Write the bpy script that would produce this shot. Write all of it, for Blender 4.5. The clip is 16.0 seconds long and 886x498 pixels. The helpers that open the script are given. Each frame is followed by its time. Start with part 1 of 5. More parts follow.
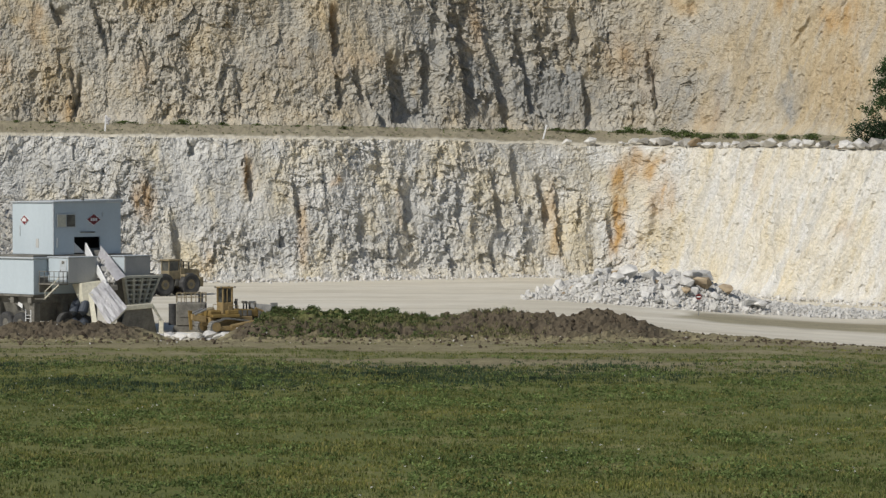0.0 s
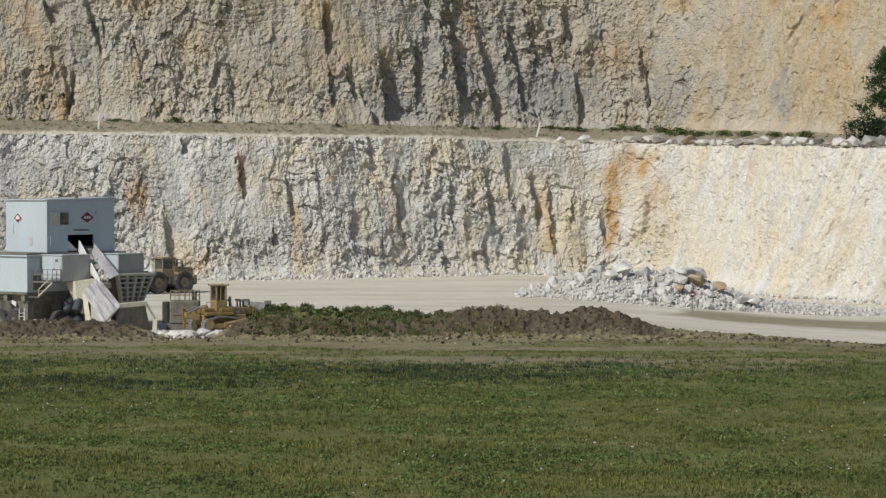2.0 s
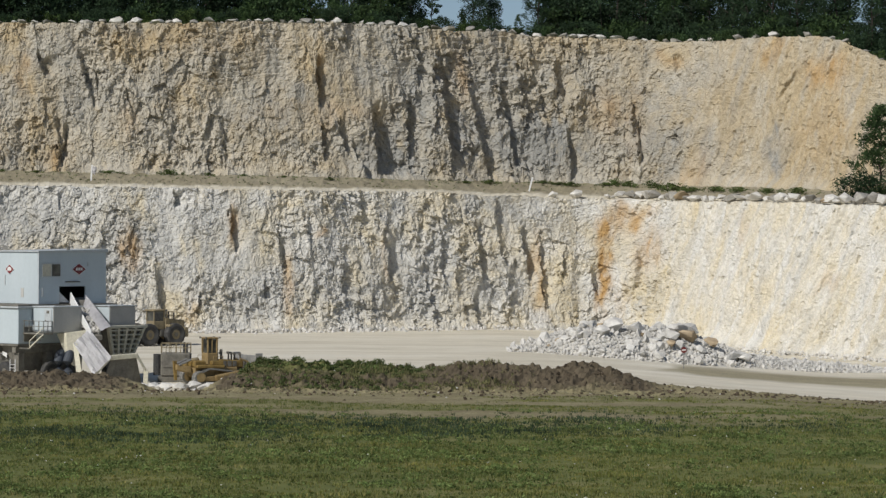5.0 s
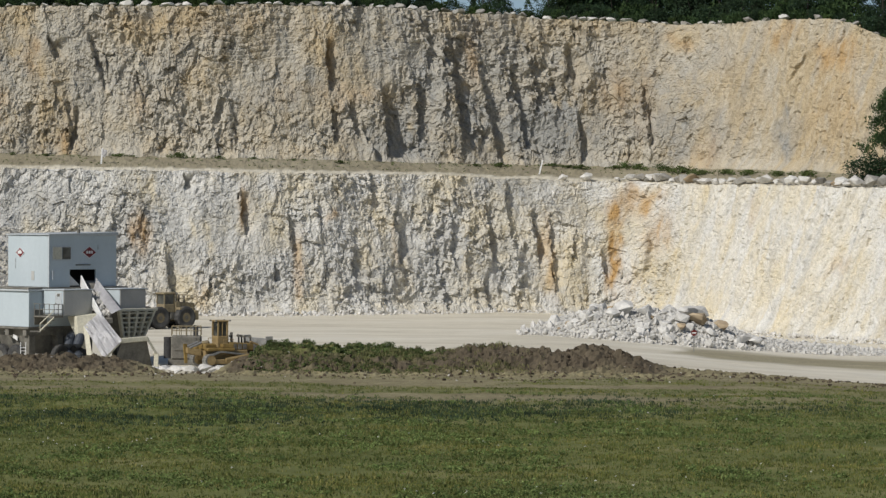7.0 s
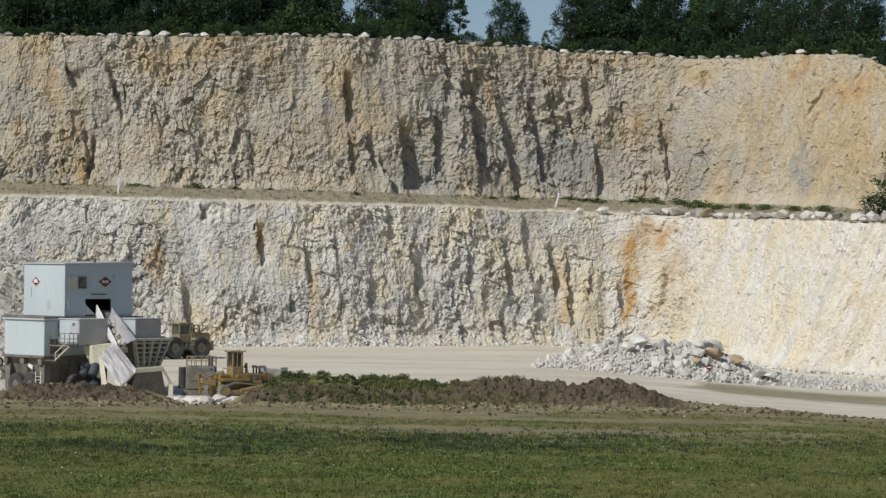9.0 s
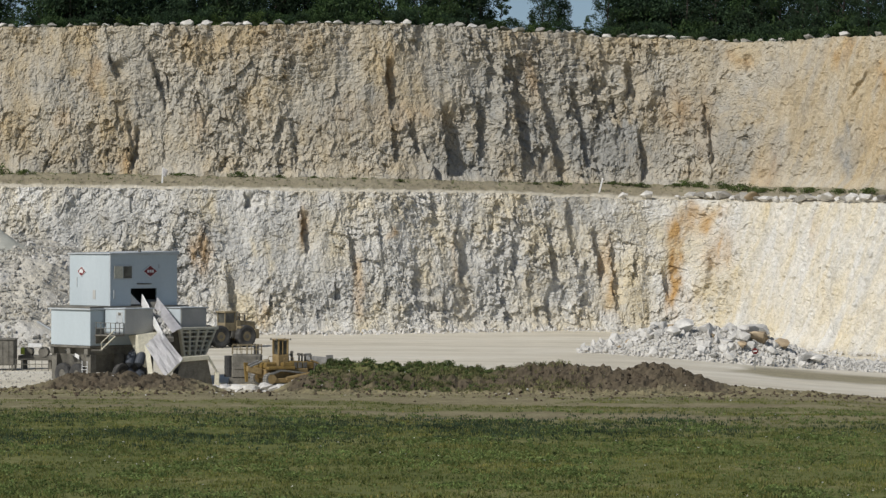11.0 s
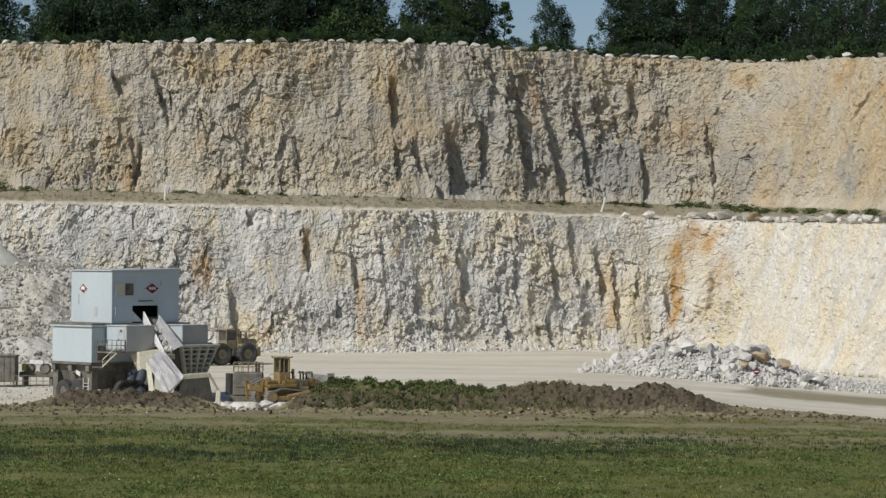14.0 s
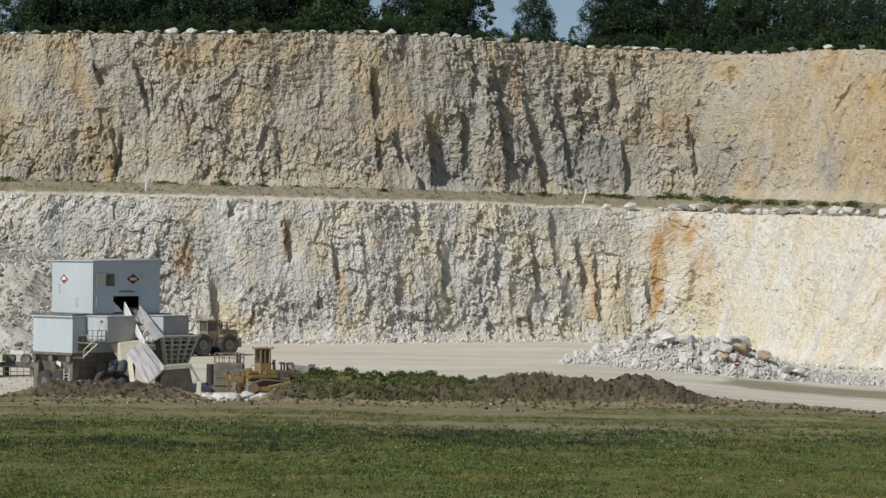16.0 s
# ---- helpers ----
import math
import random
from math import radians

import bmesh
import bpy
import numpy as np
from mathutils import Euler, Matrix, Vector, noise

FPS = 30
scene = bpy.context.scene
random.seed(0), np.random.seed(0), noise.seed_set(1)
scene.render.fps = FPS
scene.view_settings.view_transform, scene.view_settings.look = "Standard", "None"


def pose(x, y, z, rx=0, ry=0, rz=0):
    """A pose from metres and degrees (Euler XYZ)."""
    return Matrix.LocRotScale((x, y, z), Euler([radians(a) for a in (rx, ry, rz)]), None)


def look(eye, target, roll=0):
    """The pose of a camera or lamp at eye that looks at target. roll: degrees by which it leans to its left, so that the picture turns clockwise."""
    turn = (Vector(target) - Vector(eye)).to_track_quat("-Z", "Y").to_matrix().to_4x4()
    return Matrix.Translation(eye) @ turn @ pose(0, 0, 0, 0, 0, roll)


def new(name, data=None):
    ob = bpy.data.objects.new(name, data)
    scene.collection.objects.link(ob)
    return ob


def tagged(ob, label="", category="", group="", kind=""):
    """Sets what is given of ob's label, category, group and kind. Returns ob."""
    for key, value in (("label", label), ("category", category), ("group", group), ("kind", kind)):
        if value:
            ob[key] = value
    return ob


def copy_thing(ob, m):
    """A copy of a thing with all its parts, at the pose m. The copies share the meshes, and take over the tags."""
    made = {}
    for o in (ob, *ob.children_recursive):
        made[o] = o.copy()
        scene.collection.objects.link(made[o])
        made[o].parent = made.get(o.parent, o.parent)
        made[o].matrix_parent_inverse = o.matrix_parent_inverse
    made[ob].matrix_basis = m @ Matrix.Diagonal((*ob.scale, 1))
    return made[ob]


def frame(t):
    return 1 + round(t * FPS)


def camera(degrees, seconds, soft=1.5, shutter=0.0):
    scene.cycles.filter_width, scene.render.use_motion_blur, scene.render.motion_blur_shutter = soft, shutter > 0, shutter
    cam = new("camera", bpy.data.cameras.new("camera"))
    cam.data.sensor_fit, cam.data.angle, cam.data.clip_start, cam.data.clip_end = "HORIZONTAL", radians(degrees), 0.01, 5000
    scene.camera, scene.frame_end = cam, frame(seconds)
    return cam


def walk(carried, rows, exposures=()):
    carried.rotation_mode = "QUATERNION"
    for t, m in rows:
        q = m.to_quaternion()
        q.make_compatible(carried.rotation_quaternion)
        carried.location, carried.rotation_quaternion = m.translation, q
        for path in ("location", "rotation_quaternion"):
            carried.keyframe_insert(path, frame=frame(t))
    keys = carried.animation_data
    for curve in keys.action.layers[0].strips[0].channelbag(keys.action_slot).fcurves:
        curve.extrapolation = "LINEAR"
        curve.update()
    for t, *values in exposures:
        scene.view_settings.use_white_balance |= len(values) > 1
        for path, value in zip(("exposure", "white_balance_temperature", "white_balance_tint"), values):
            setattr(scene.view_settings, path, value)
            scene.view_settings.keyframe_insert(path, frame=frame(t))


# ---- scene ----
# Camera: hand-held on an overlook twelve metres above the quarry floor; it only turns.
cam = camera(20.0, 16.0, soft=1.4)
EYE = 12.0
ROWS = [
    (0.0, 0.000, -1.172, 0.000),
    (0.5, -0.009, -1.149, -0.001),
    (1.0, -0.048, -1.155, 0.009),
    (1.5, -0.088, -1.216, -0.019),
    (2.0, -0.145, -1.225, 0.038),
    (2.5, -0.182, -1.169, -0.118),
    (3.0, -0.241, -0.740, -0.277),
    (3.5, -0.209, 0.022, -0.199),
    (4.0, -0.290, 0.199, -0.364),
    (4.2, -0.347, 0.172, -0.354),
    (6.3, -0.212, -0.338, -0.231),
    (6.5, -0.188, -0.384, -0.223),
    (7.0, -0.095, -0.382, -0.312),
    (7.5, -0.015, -0.310, -0.471),
    (8.0, 0.071, -0.300, -0.911),
    (8.5, 0.058, -0.104, -0.952),
    (9.0, 0.263, 0.351, -0.763),
    (9.5, 0.742, -0.353, -0.223),
    (10.0, 0.929, -0.524, -0.176),
    (10.2, 1.063, -0.093, -0.107),
    (12.3, 1.463, 0.121, -0.364),
    (12.5, 1.441, 0.166, -0.366),
    (13.0, 1.384, 0.276, -0.456),
    (13.5, 1.368, 0.427, -0.559),
    (14.0, 1.315, 0.460, -0.511),
    (14.5, 1.186, 0.398, -0.519),
    (15.0, 1.025, 0.407, -0.512),
    (15.5, 0.911, 0.351, -0.545),
    (16.0, 0.887, 0.263, -0.623),
]
walk(cam, [(t, pose(0, 0, EYE, 90 + pitch, roll, yaw)) for t, yaw, pitch, roll in ROWS], [(0.0, 0.0), (16.0, 0.0)])

# ---- world and sun ----
SUN_FROM = Vector((-0.62, -0.68, 0.78)).normalized()
world = bpy.data.worlds.new("sky")
scene.world = world
world.use_nodes = True
wn = world.node_tree.nodes
sky = wn.new("ShaderNodeTexSky")
sky.sky_type, sky.sun_disc = "NISHITA", False
sky.sun_elevation = math.asin(SUN_FROM.z)
sky.sun_rotation = math.atan2(SUN_FROM.x, SUN_FROM.y)
sky.air_density, sky.dust_density, sky.ozone_density = 0.8, 0.8, 1.3
world.node_tree.links.new(sky.outputs[0], wn["Background"].inputs[0])
wn["Background"].inputs[1].default_value = 0.07
sun = new("sun", bpy.data.lights.new("sun", "SUN"))
sun.data.energy, sun.data.angle, sun.data.color = 3.4, radians(0.53), (1.0, 0.965, 0.905)
sun.matrix_world = look(SUN_FROM * 200, (0, 0, 0))

# ---- materials ----
def nodes_of(name, rough=0.9, metal=0.0, spec=0.3):
    m = bpy.data.materials.new(name)
    m.use_nodes = True
    nt = m.node_tree
    b = nt.nodes["Principled BSDF"]
    b.inputs["Roughness"].default_value = rough
    b.inputs["Metallic"].default_value = metal
    b.inputs["Specular IOR Level"].default_value = spec
    return m, nt, b


def add(nt, kind, **values):
    n = nt.nodes.new(kind)
    for key, v in values.items():
        n.inputs[key.replace("_", " ")].default_value = v
    return n


def coords(nt):
    return nt.nodes.new("ShaderNodeTexCoord").outputs["Object"]


def noise_tex(nt, vec, scale, detail=5.0, rough=0.6, stretch=None):
    if stretch:
        mp = nt.nodes.new("ShaderNodeMapping")
        mp.inputs["Scale"].default_value = stretch
        nt.links.new(vec, mp.inputs[0])
        vec = mp.outputs[0]
    n = add(nt, "ShaderNodeTexNoise", Scale=scale, Detail=detail, Roughness=rough)
    nt.links.new(vec, n.inputs["Vector"])
    return n.outputs["Fac"]


def ramp(nt, fac, stops):
    r = nt.nodes.new("ShaderNodeValToRGB")
    el = r.color_ramp.elements
    while len(el) < len(stops):
        el.new(0.5)
    for e, (p, c) in zip(el, stops):
        e.position = p
        e.color = (*c, 1) if isinstance(c, tuple) else (c, c, c, 1)
    nt.links.new(fac, r.inputs[0])
    return r.outputs[0]


def mix(nt, fac, a, b, mode="MIX"):
    n = nt.nodes.new("ShaderNodeMix")
    n.data_type, n.blend_type = "RGBA", mode
    for value, socket in ((fac, 0), (a, 6), (b, 7)):
        if isinstance(value, (float, int)):
            n.inputs[socket].default_value = value if socket == 0 else (value, value, value, 1)
        elif isinstance(value, tuple):
            n.inputs[socket].default_value = (*value, 1)
        else:
            nt.links.new(value, n.inputs[socket])
    return n.outputs[2]


def bump(nt, b, height, strength, distance):
    n = add(nt, "ShaderNodeBump", Strength=strength, Distance=distance)
    nt.links.new(height, n.inputs["Height"])
    nt.links.new(n.outputs[0], b.inputs["Normal"])


def tint_of(nt):
    a = nt.nodes.new("ShaderNodeAttribute")
    a.attribute_name = "tint"
    s = nt.nodes.new("ShaderNodeSeparateColor")
    nt.links.new(a.outputs["Color"], s.inputs[0])
    return s.outputs


def rock_face(name, pale, cream, grey):
    """Limestone face; the mesh's tint gives rust (red), ochre (green) and grey beds with some painted shade (blue)."""
    m, nt, b = nodes_of(name, 0.95, spec=0.15)
    vec = coords(nt)
    t = tint_of(nt)
    col = mix(nt, t[1], pale, cream)
    col = mix(nt, t[2], col, grey)
    col = mix(nt, t[0], col, (0.44, 0.285, 0.125))
    col = mix(nt, 1.0, col, ramp(nt, noise_tex(nt, vec, 0.7, 6, 0.7, (1, 1, 0.6)), [(0.25, 0.82), (0.5, 0.98), (0.8, 1.08)]), "MULTIPLY")
    col = mix(nt, 1.0, col, ramp(nt, noise_tex(nt, vec, 4.0, 5, 0.75), [(0.3, 0.78), (0.6, 1.08)]), "MULTIPLY")
    nt.links.new(col, b.inputs["Base Color"])
    bump(nt, b, noise_tex(nt, vec, 3.5, 6, 0.75), 0.8, 0.16)
    return m


def simple(name, dark, light, scale, rough=0.85, metal=0.0, relief=0.02, strength=0.4, spec=0.3, island=0.0, stretch=None, speck=0.2):
    """A surface between two tones by noise at two scales, with fine relief."""
    m, nt, b = nodes_of(name, rough, metal, spec)
    vec = coords(nt)
    col = ramp(nt, noise_tex(nt, vec, scale, 6, 0.65, stretch), [(0.3, dark), (0.7, light)])
    col = mix(nt, 1.0, col, ramp(nt, noise_tex(nt, vec, scale * 7, 3, 0.6), [(0.3, 1 - speck), (0.7, 1 + 0.4 * speck)]), "MULTIPLY")
    if island:
        g = nt.nodes.new("ShaderNodeNewGeometry")
        o = nt.nodes.new("ShaderNodeObjectInfo")
        col = mix(nt, 1.0, col, ramp(nt, g.outputs["Random Per Island"], [(0.0, 1 - island), (1.0, 1 + island * 0.5)]), "MULTIPLY")
        col = mix(nt, 1.0, col, ramp(nt, o.outputs["Random"], [(0.0, 1 - island), (1.0, 1.0)]), "MULTIPLY")
    nt.links.new(col, b.inputs["Base Color"])
    bump(nt, b, noise_tex(nt, vec, scale * 9, 5, 0.7), strength, relief)
    return m


PALE, CREAM, GREY = (0.67, 0.655, 0.61), (0.655, 0.57, 0.395), (0.45, 0.445, 0.42)
M_LOWER = rock_face("limestone_face_pale", PALE, CREAM, GREY)
M_UPPER = rock_face("limestone_face_weathered", (0.50, 0.46, 0.38), (0.47, 0.385, 0.25), (0.335, 0.33, 0.305))
M_BOULDER = simple("limestone_boulder", (0.56, 0.54, 0.50), (0.72, 0.70, 0.65), 0.6, 0.95, relief=0.06, strength=0.5, island=0.1, spec=0.15)
M_CRESTROCK = simple("weathered_boulder", (0.30, 0.285, 0.255), (0.50, 0.48, 0.43), 0.8, 0.95, relief=0.06, strength=0.6, island=0.25, spec=0.15)
M_SPOIL = simple("grey_rubble", (0.40, 0.38, 0.33), (0.62, 0.595, 0.53), 0.8, 0.95, relief=0.05, strength=0.5, island=0.15, spec=0.15)
M_TANROCK = simple("tan_limestone", (0.38, 0.29, 0.185), (0.52, 0.42, 0.29), 0.6, 0.95, relief=0.1, strength=0.7, island=0.2, spec=0.15)
M_CLOD = simple("soil_clod", (0.085, 0.066, 0.045), (0.165, 0.13, 0.092), 2.0, 0.98, relief=0.06, strength=0.8, island=0.3, spec=0.1)
M_PAINT = simple("pale_grey_cladding", (0.44, 0.50, 0.525), (0.49, 0.55, 0.575), 0.5, 0.5, relief=0.002, strength=0.05, stretch=(1, 1, 0.15), speck=0.04)
M_ROOFTRIM = simple("roof_trim", (0.42, 0.45, 0.46), (0.55, 0.58, 0.59), 1.0, 0.5)
M_GREYBOX = simple("weathered_grey_panel", (0.40, 0.40, 0.375), (0.50, 0.49, 0.455), 0.8, 0.6, relief=0.003, strength=0.1, stretch=(1, 1, 0.2), speck=0.06)
M_BIN = simple("dull_grey_steel", (0.37, 0.36, 0.335), (0.46, 0.445, 0.41), 0.8, 0.7, relief=0.003, strength=0.1, speck=0.06)
M_FRAME = simple("dusty_steel_frame", (0.10, 0.095, 0.08), (0.24, 0.225, 0.19), 1.2, 0.8, relief=0.01)
M_HOPPER = simple("dusty_beige_steel", (0.48, 0.455, 0.35), (0.64, 0.61, 0.49), 0.8, 0.75, relief=0.01)
M_RUBBER = simple("dusty_rubber", (0.035, 0.035, 0.036), (0.10, 0.098, 0.092), 1.5, 0.85, relief=0.02)
M_HOSE = simple("dark_blue_grey_duct", (0.035, 0.042, 0.055), (0.07, 0.08, 0.095), 1.5, 0.5, relief=0.01)
# near-black colour that paints the shade inside the plant's house
M_INNERSHADE = simple("painted_interior_shade", (0.03, 0.03, 0.03), (0.06, 0.06, 0.058), 1.0, 0.9)
M_LOADER = simple("dust_caked_loader_paint", (0.17, 0.14, 0.09), (0.33, 0.27, 0.16), 1.6, 0.8, relief=0.008)
M_YELLOW = simple("worn_yellow_paint", (0.15, 0.10, 0.034), (0.29, 0.198, 0.062), 1.6, 0.6, relief=0.008)
M_DUSTYEL = simple("dust_covered_yellow", (0.20, 0.14, 0.06), (0.34, 0.25, 0.12), 1.6, 0.75, relief=0.008)
M_STEEL = simple("worn_blade_steel", (0.20, 0.20, 0.19), (0.38, 0.37, 0.34), 2.0, 0.55, 0.4, relief=0.008)
M_WHITE = simple("white_paint", (0.68, 0.68, 0.66), (0.78, 0.78, 0.77), 1.0, 0.5)
M_RED = simple("sign_red", (0.16, 0.022, 0.026), (0.22, 0.03, 0.034), 3.0, 0.5)
M_SIGNRED = simple("stop_red", (0.12, 0.025, 0.022), (0.17, 0.035, 0.03), 3.0, 0.5)
M_BARK = simple("bark", (0.03, 0.026, 0.02), (0.075, 0.065, 0.055), 3.0, 0.95, relief=0.03)
M_HIVIS = simple("lime_panel", (0.30, 0.38, 0.05), (0.42, 0.5, 0.08), 3.0, 0.6)


def leafy(name, dark, light, patch=0.25):
    m, nt, b = nodes_of(name, 0.7, spec=0.2)
    g = nt.nodes.new("ShaderNodeNewGeometry")
    col = ramp(nt, g.outputs["Random Per Island"], [(0.0, dark), (1.0, light)])
    col = mix(nt, 1.0, col, ramp(nt, noise_tex(nt, g.outputs["Position"], patch, 4, 0.6), [(0.3, 0.42), (0.7, 1.5)]), "MULTIPLY")
    nt.links.new(col, b.inputs["Base Color"])
    tr = nt.nodes.new("ShaderNodeBsdfTranslucent")
    nt.links.new(col, tr.inputs[0])
    mx = nt.nodes.new("ShaderNodeMixShader")
    mx.inputs[0].default_value = 0.3
    nt.links.new(b.outputs[0], mx.inputs[1])
    nt.links.new(tr.outputs[0], mx.inputs[2])
    nt.links.new(mx.outputs[0], nt.nodes["Material Output"].inputs[0])
    return m


M_LEAF = leafy("dark_foliage", (0.020, 0.040, 0.022), (0.044, 0.078, 0.036))
M_LEAF2 = leafy("mid_foliage", (0.028, 0.056, 0.022), (0.066, 0.11, 0.038))
M_SHRUB = leafy("light_shrub_foliage", (0.05, 0.09, 0.025), (0.11, 0.16, 0.05))
M_WEED = leafy("weed_foliage", (0.06, 0.092, 0.028), (0.145, 0.185, 0.065), 0.6)


def plastic():
    m, nt, b = nodes_of("translucent_plastic_sheet", 0.35, spec=0.5)
    vec = coords(nt)
    nt.links.new(ramp(nt, noise_tex(nt, vec, 1.5, 4, 0.6, (1, 1, 0.3)), [(0.3, (0.56, 0.55, 0.56)), (0.7, (0.74, 0.73, 0.74))]), b.inputs["Base Color"])
    bump(nt, b, noise_tex(nt, vec, 2.5, 3, 0.5, (2, 2, 0.4)), 0.5, 0.1)
    return m


M_SHEET = plastic()


def glass():
    m, nt, b = nodes_of("dark_window_glass", 0.06, spec=0.6)
    vec = coords(nt)
    nt.links.new(ramp(nt, noise_tex(nt, vec, 0.8, 2, 0.5), [(0.4, (0.03, 0.032, 0.03)), (0.6, (0.10, 0.10, 0.085))]), b.inputs["Base Color"])
    return m


M_GLASS = glass()


def ground_mat():
    """Meadow soil, bare dirt and crushed-limestone floor; the mesh's tint says where each lies."""
    m, nt, b = nodes_of("quarry_ground", 0.97, spec=0.12)
    vec = coords(nt)
    t = tint_of(nt)
    dirt = ramp(nt, noise_tex(nt, vec, 0.35, 7, 0.7), [(0.3, (0.19, 0.16, 0.098)), (0.55, (0.27, 0.238, 0.138)), (0.75, (0.36, 0.32, 0.195))])
    dirt = mix(nt, 1.0, dirt, ramp(nt, noise_tex(nt, vec, 3.5, 5, 0.7), [(0.3, 0.65), (0.65, 1.1)]), "MULTIPLY")
    grass = ramp(nt, noise_tex(nt, vec, 0.25, 6, 0.65, (0.5, 1, 1)), [(0.3, (0.10, 0.118, 0.038)), (0.55, (0.155, 0.165, 0.057)), (0.75, (0.25, 0.222, 0.105))])
    floor = ramp(nt, noise_tex(nt, vec, 0.07, 6, 0.6, (0.4, 1.6, 1)), [(0.25, (0.51, 0.46, 0.35)), (0.5, (0.66, 0.61, 0.495)), (0.75, (0.75, 0.715, 0.62))])
    floor = mix(nt, 1.0, floor, ramp(nt, noise_tex(nt, vec, 0.8, 6, 0.7, (0.3, 1, 1)), [(0.3, 0.82), (0.7, 1.06)]), "MULTIPLY")
    fresh = ramp(nt, noise_tex(nt, vec, 1.2, 6, 0.75), [(0.3, (0.06, 0.047, 0.033)), (0.7, (0.125, 0.10, 0.072))])
    dirt = mix(nt, t[0], dirt, fresh)
    col = mix(nt, t[1], dirt, grass)
    col = mix(nt, t[2], col, floor)
    nt.links.new(col, b.inputs["Base Color"])
    bump(nt, b, noise_tex(nt, vec, 2.5, 6, 0.75), 0.7, 0.12)
    return m


M_GROUND = ground_mat()

# ---- numeric helpers ----
def hash2(i, j, k):
    h = np.sin(i * 127.1 + j * 311.7 + k * 74.7) * 43758.5453
    return h - np.floor(h)


def vnoise(u, v, k):
    i, j = np.floor(u), np.floor(v)
    a, b = u - i, v - j
    a, b = a * a * (3 - 2 * a), b * b * (3 - 2 * b)
    return ((hash2(i, j, k) * (1 - a) + hash2(i + 1, j, k) * a) * (1 - b)
            + (hash2(i, j + 1, k) * (1 - a) + hash2(i + 1, j + 1, k) * a) * b) * 2 - 1


def fbm(u, v, k, octaves=4):
    total, amp = 0, 1.0
    for o in range(octaves):
        total = total + amp * vnoise(u, v, k + o)
        u, v, amp = u * 2.03 + 5.3, v * 2.03 + 1.7, amp * 0.5
    return total


def facets(u, v, su, sv, k, tilt):
    """Broken-rock blocks: cells with a height and a slope each."""
    u, v = u / su, v / sv
    i0, j0 = np.floor(u), np.floor(v)
    best, value = np.full(u.shape, 9.0), np.zeros(u.shape)
    for di in (-1, 0, 1):
        for dj in (-1, 0, 1):
            i, j = i0 + di, j0 + dj
            cu, cv = i + hash2(i, j, k), j + hash2(i, j, k + 1)
            d = (u - cu) ** 2 + (v - cv) ** 2
            h = 0.30 * (hash2(i, j, k + 2) * 2 - 1) + 1.7 * tilt * ((u - cu) * (hash2(i, j, k + 3) * 2 - 1) + (v - cv) * (hash2(i, j, k + 4) * 2 - 1.3))
            near = d < best
            best, value = np.where(near, d, best), np.where(near, h, value)
    return value


def ridged(u, v, k, octaves=4):
    """Sharp-crested relief without cells."""
    total, amp = 0, 1.0
    u, v = 0.82 * u + 0.57 * v, 0.82 * v - 0.57 * u
    for o in range(octaves):
        total = total + amp * (0.5 - np.abs(vnoise(u, v, k + o)))
        u, v, amp = 1.72 * u + 1.09 * v + 3.7, 1.72 * v - 1.09 * u + 8.1, amp * 0.57
    return total


def smooth(a, b, x):
    t = np.clip((x - a) / (b - a), 0, 1)
    return t * t * (3 - 2 * t)


def quick(me, verts, quads):
    """Fills a mesh with four-cornered faces."""
    verts, quads = np.asarray(verts, np.float32), np.asarray(quads, np.int32)
    me.vertices.add(len(verts))
    me.vertices.foreach_set("co", verts.ravel())
    me.loops.add(quads.size)
    me.loops.foreach_set("vertex_index", quads.ravel())
    me.polygons.add(len(quads))
    me.polygons.foreach_set("loop_start", np.arange(0, quads.size, 4, dtype=np.int32))
    me.update(calc_edges=True)


def grid_mesh(name, xyz, tint=None, shade=False):
    """A sheet from an array of rows x columns x 3."""
    r, c = xyz.shape[:2]
    me = bpy.data.meshes.new(name)
    idx = np.arange(r * c).reshape(r, c)
    q = np.stack([idx[:-1, :-1], idx[:-1, 1:], idx[1:, 1:], idx[1:, :-1]], -1).reshape(-1, 4)
    quick(me, xyz.reshape(-1, 3), q)
    if tint is not None:
        at = me.attributes.new("tint", "FLOAT_COLOR", "POINT")
        full = np.ones((r * c, 4), np.float32)
        full[:, :3] = tint.reshape(-1, 3)
        at.data.foreach_set("color", full.ravel())
    me.polygons.foreach_set("use_smooth", np.full(len(q), shade))
    return me


def setting(name, me, material, label, category):
    me.materials.append(material)
    return tagged(new(name, me), label, category, kind="structure")


def thing(name, at, label, category, group="", turn=0.0):
    ob = new(name)
    ob.matrix_world = pose(*at, 0, 0, turn)
    return tagged(ob, label, category, group)


def part(name, bm, material, parent, label="", at=None):
    me = bpy.data.meshes.new(name)
    bm.to_mesh(me)
    bm.free()
    me.materials.append(material)
    ob = new(name, me)
    ob.parent = parent
    if at:
        ob.matrix_basis = at
    return tagged(ob, label)


def bm_box(x0, x1, y0, y1, z0, z1, bevel=0.03):
    bm = bmesh.new()
    bmesh.ops.create_cube(bm, size=1)
    bmesh.ops.transform(bm, verts=bm.verts, matrix=Matrix.Translation(((x0 + x1) / 2, (y0 + y1) / 2, (z0 + z1) / 2)) @ Matrix.Diagonal((x1 - x0, y1 - y0, z1 - z0, 1)))
    if bevel:
        bmesh.ops.bevel(bm, geom=bm.edges[:], offset=min(bevel, 0.3 * min(x1 - x0, y1 - y0, z1 - z0)), segments=1, affect="EDGES")
    return bm


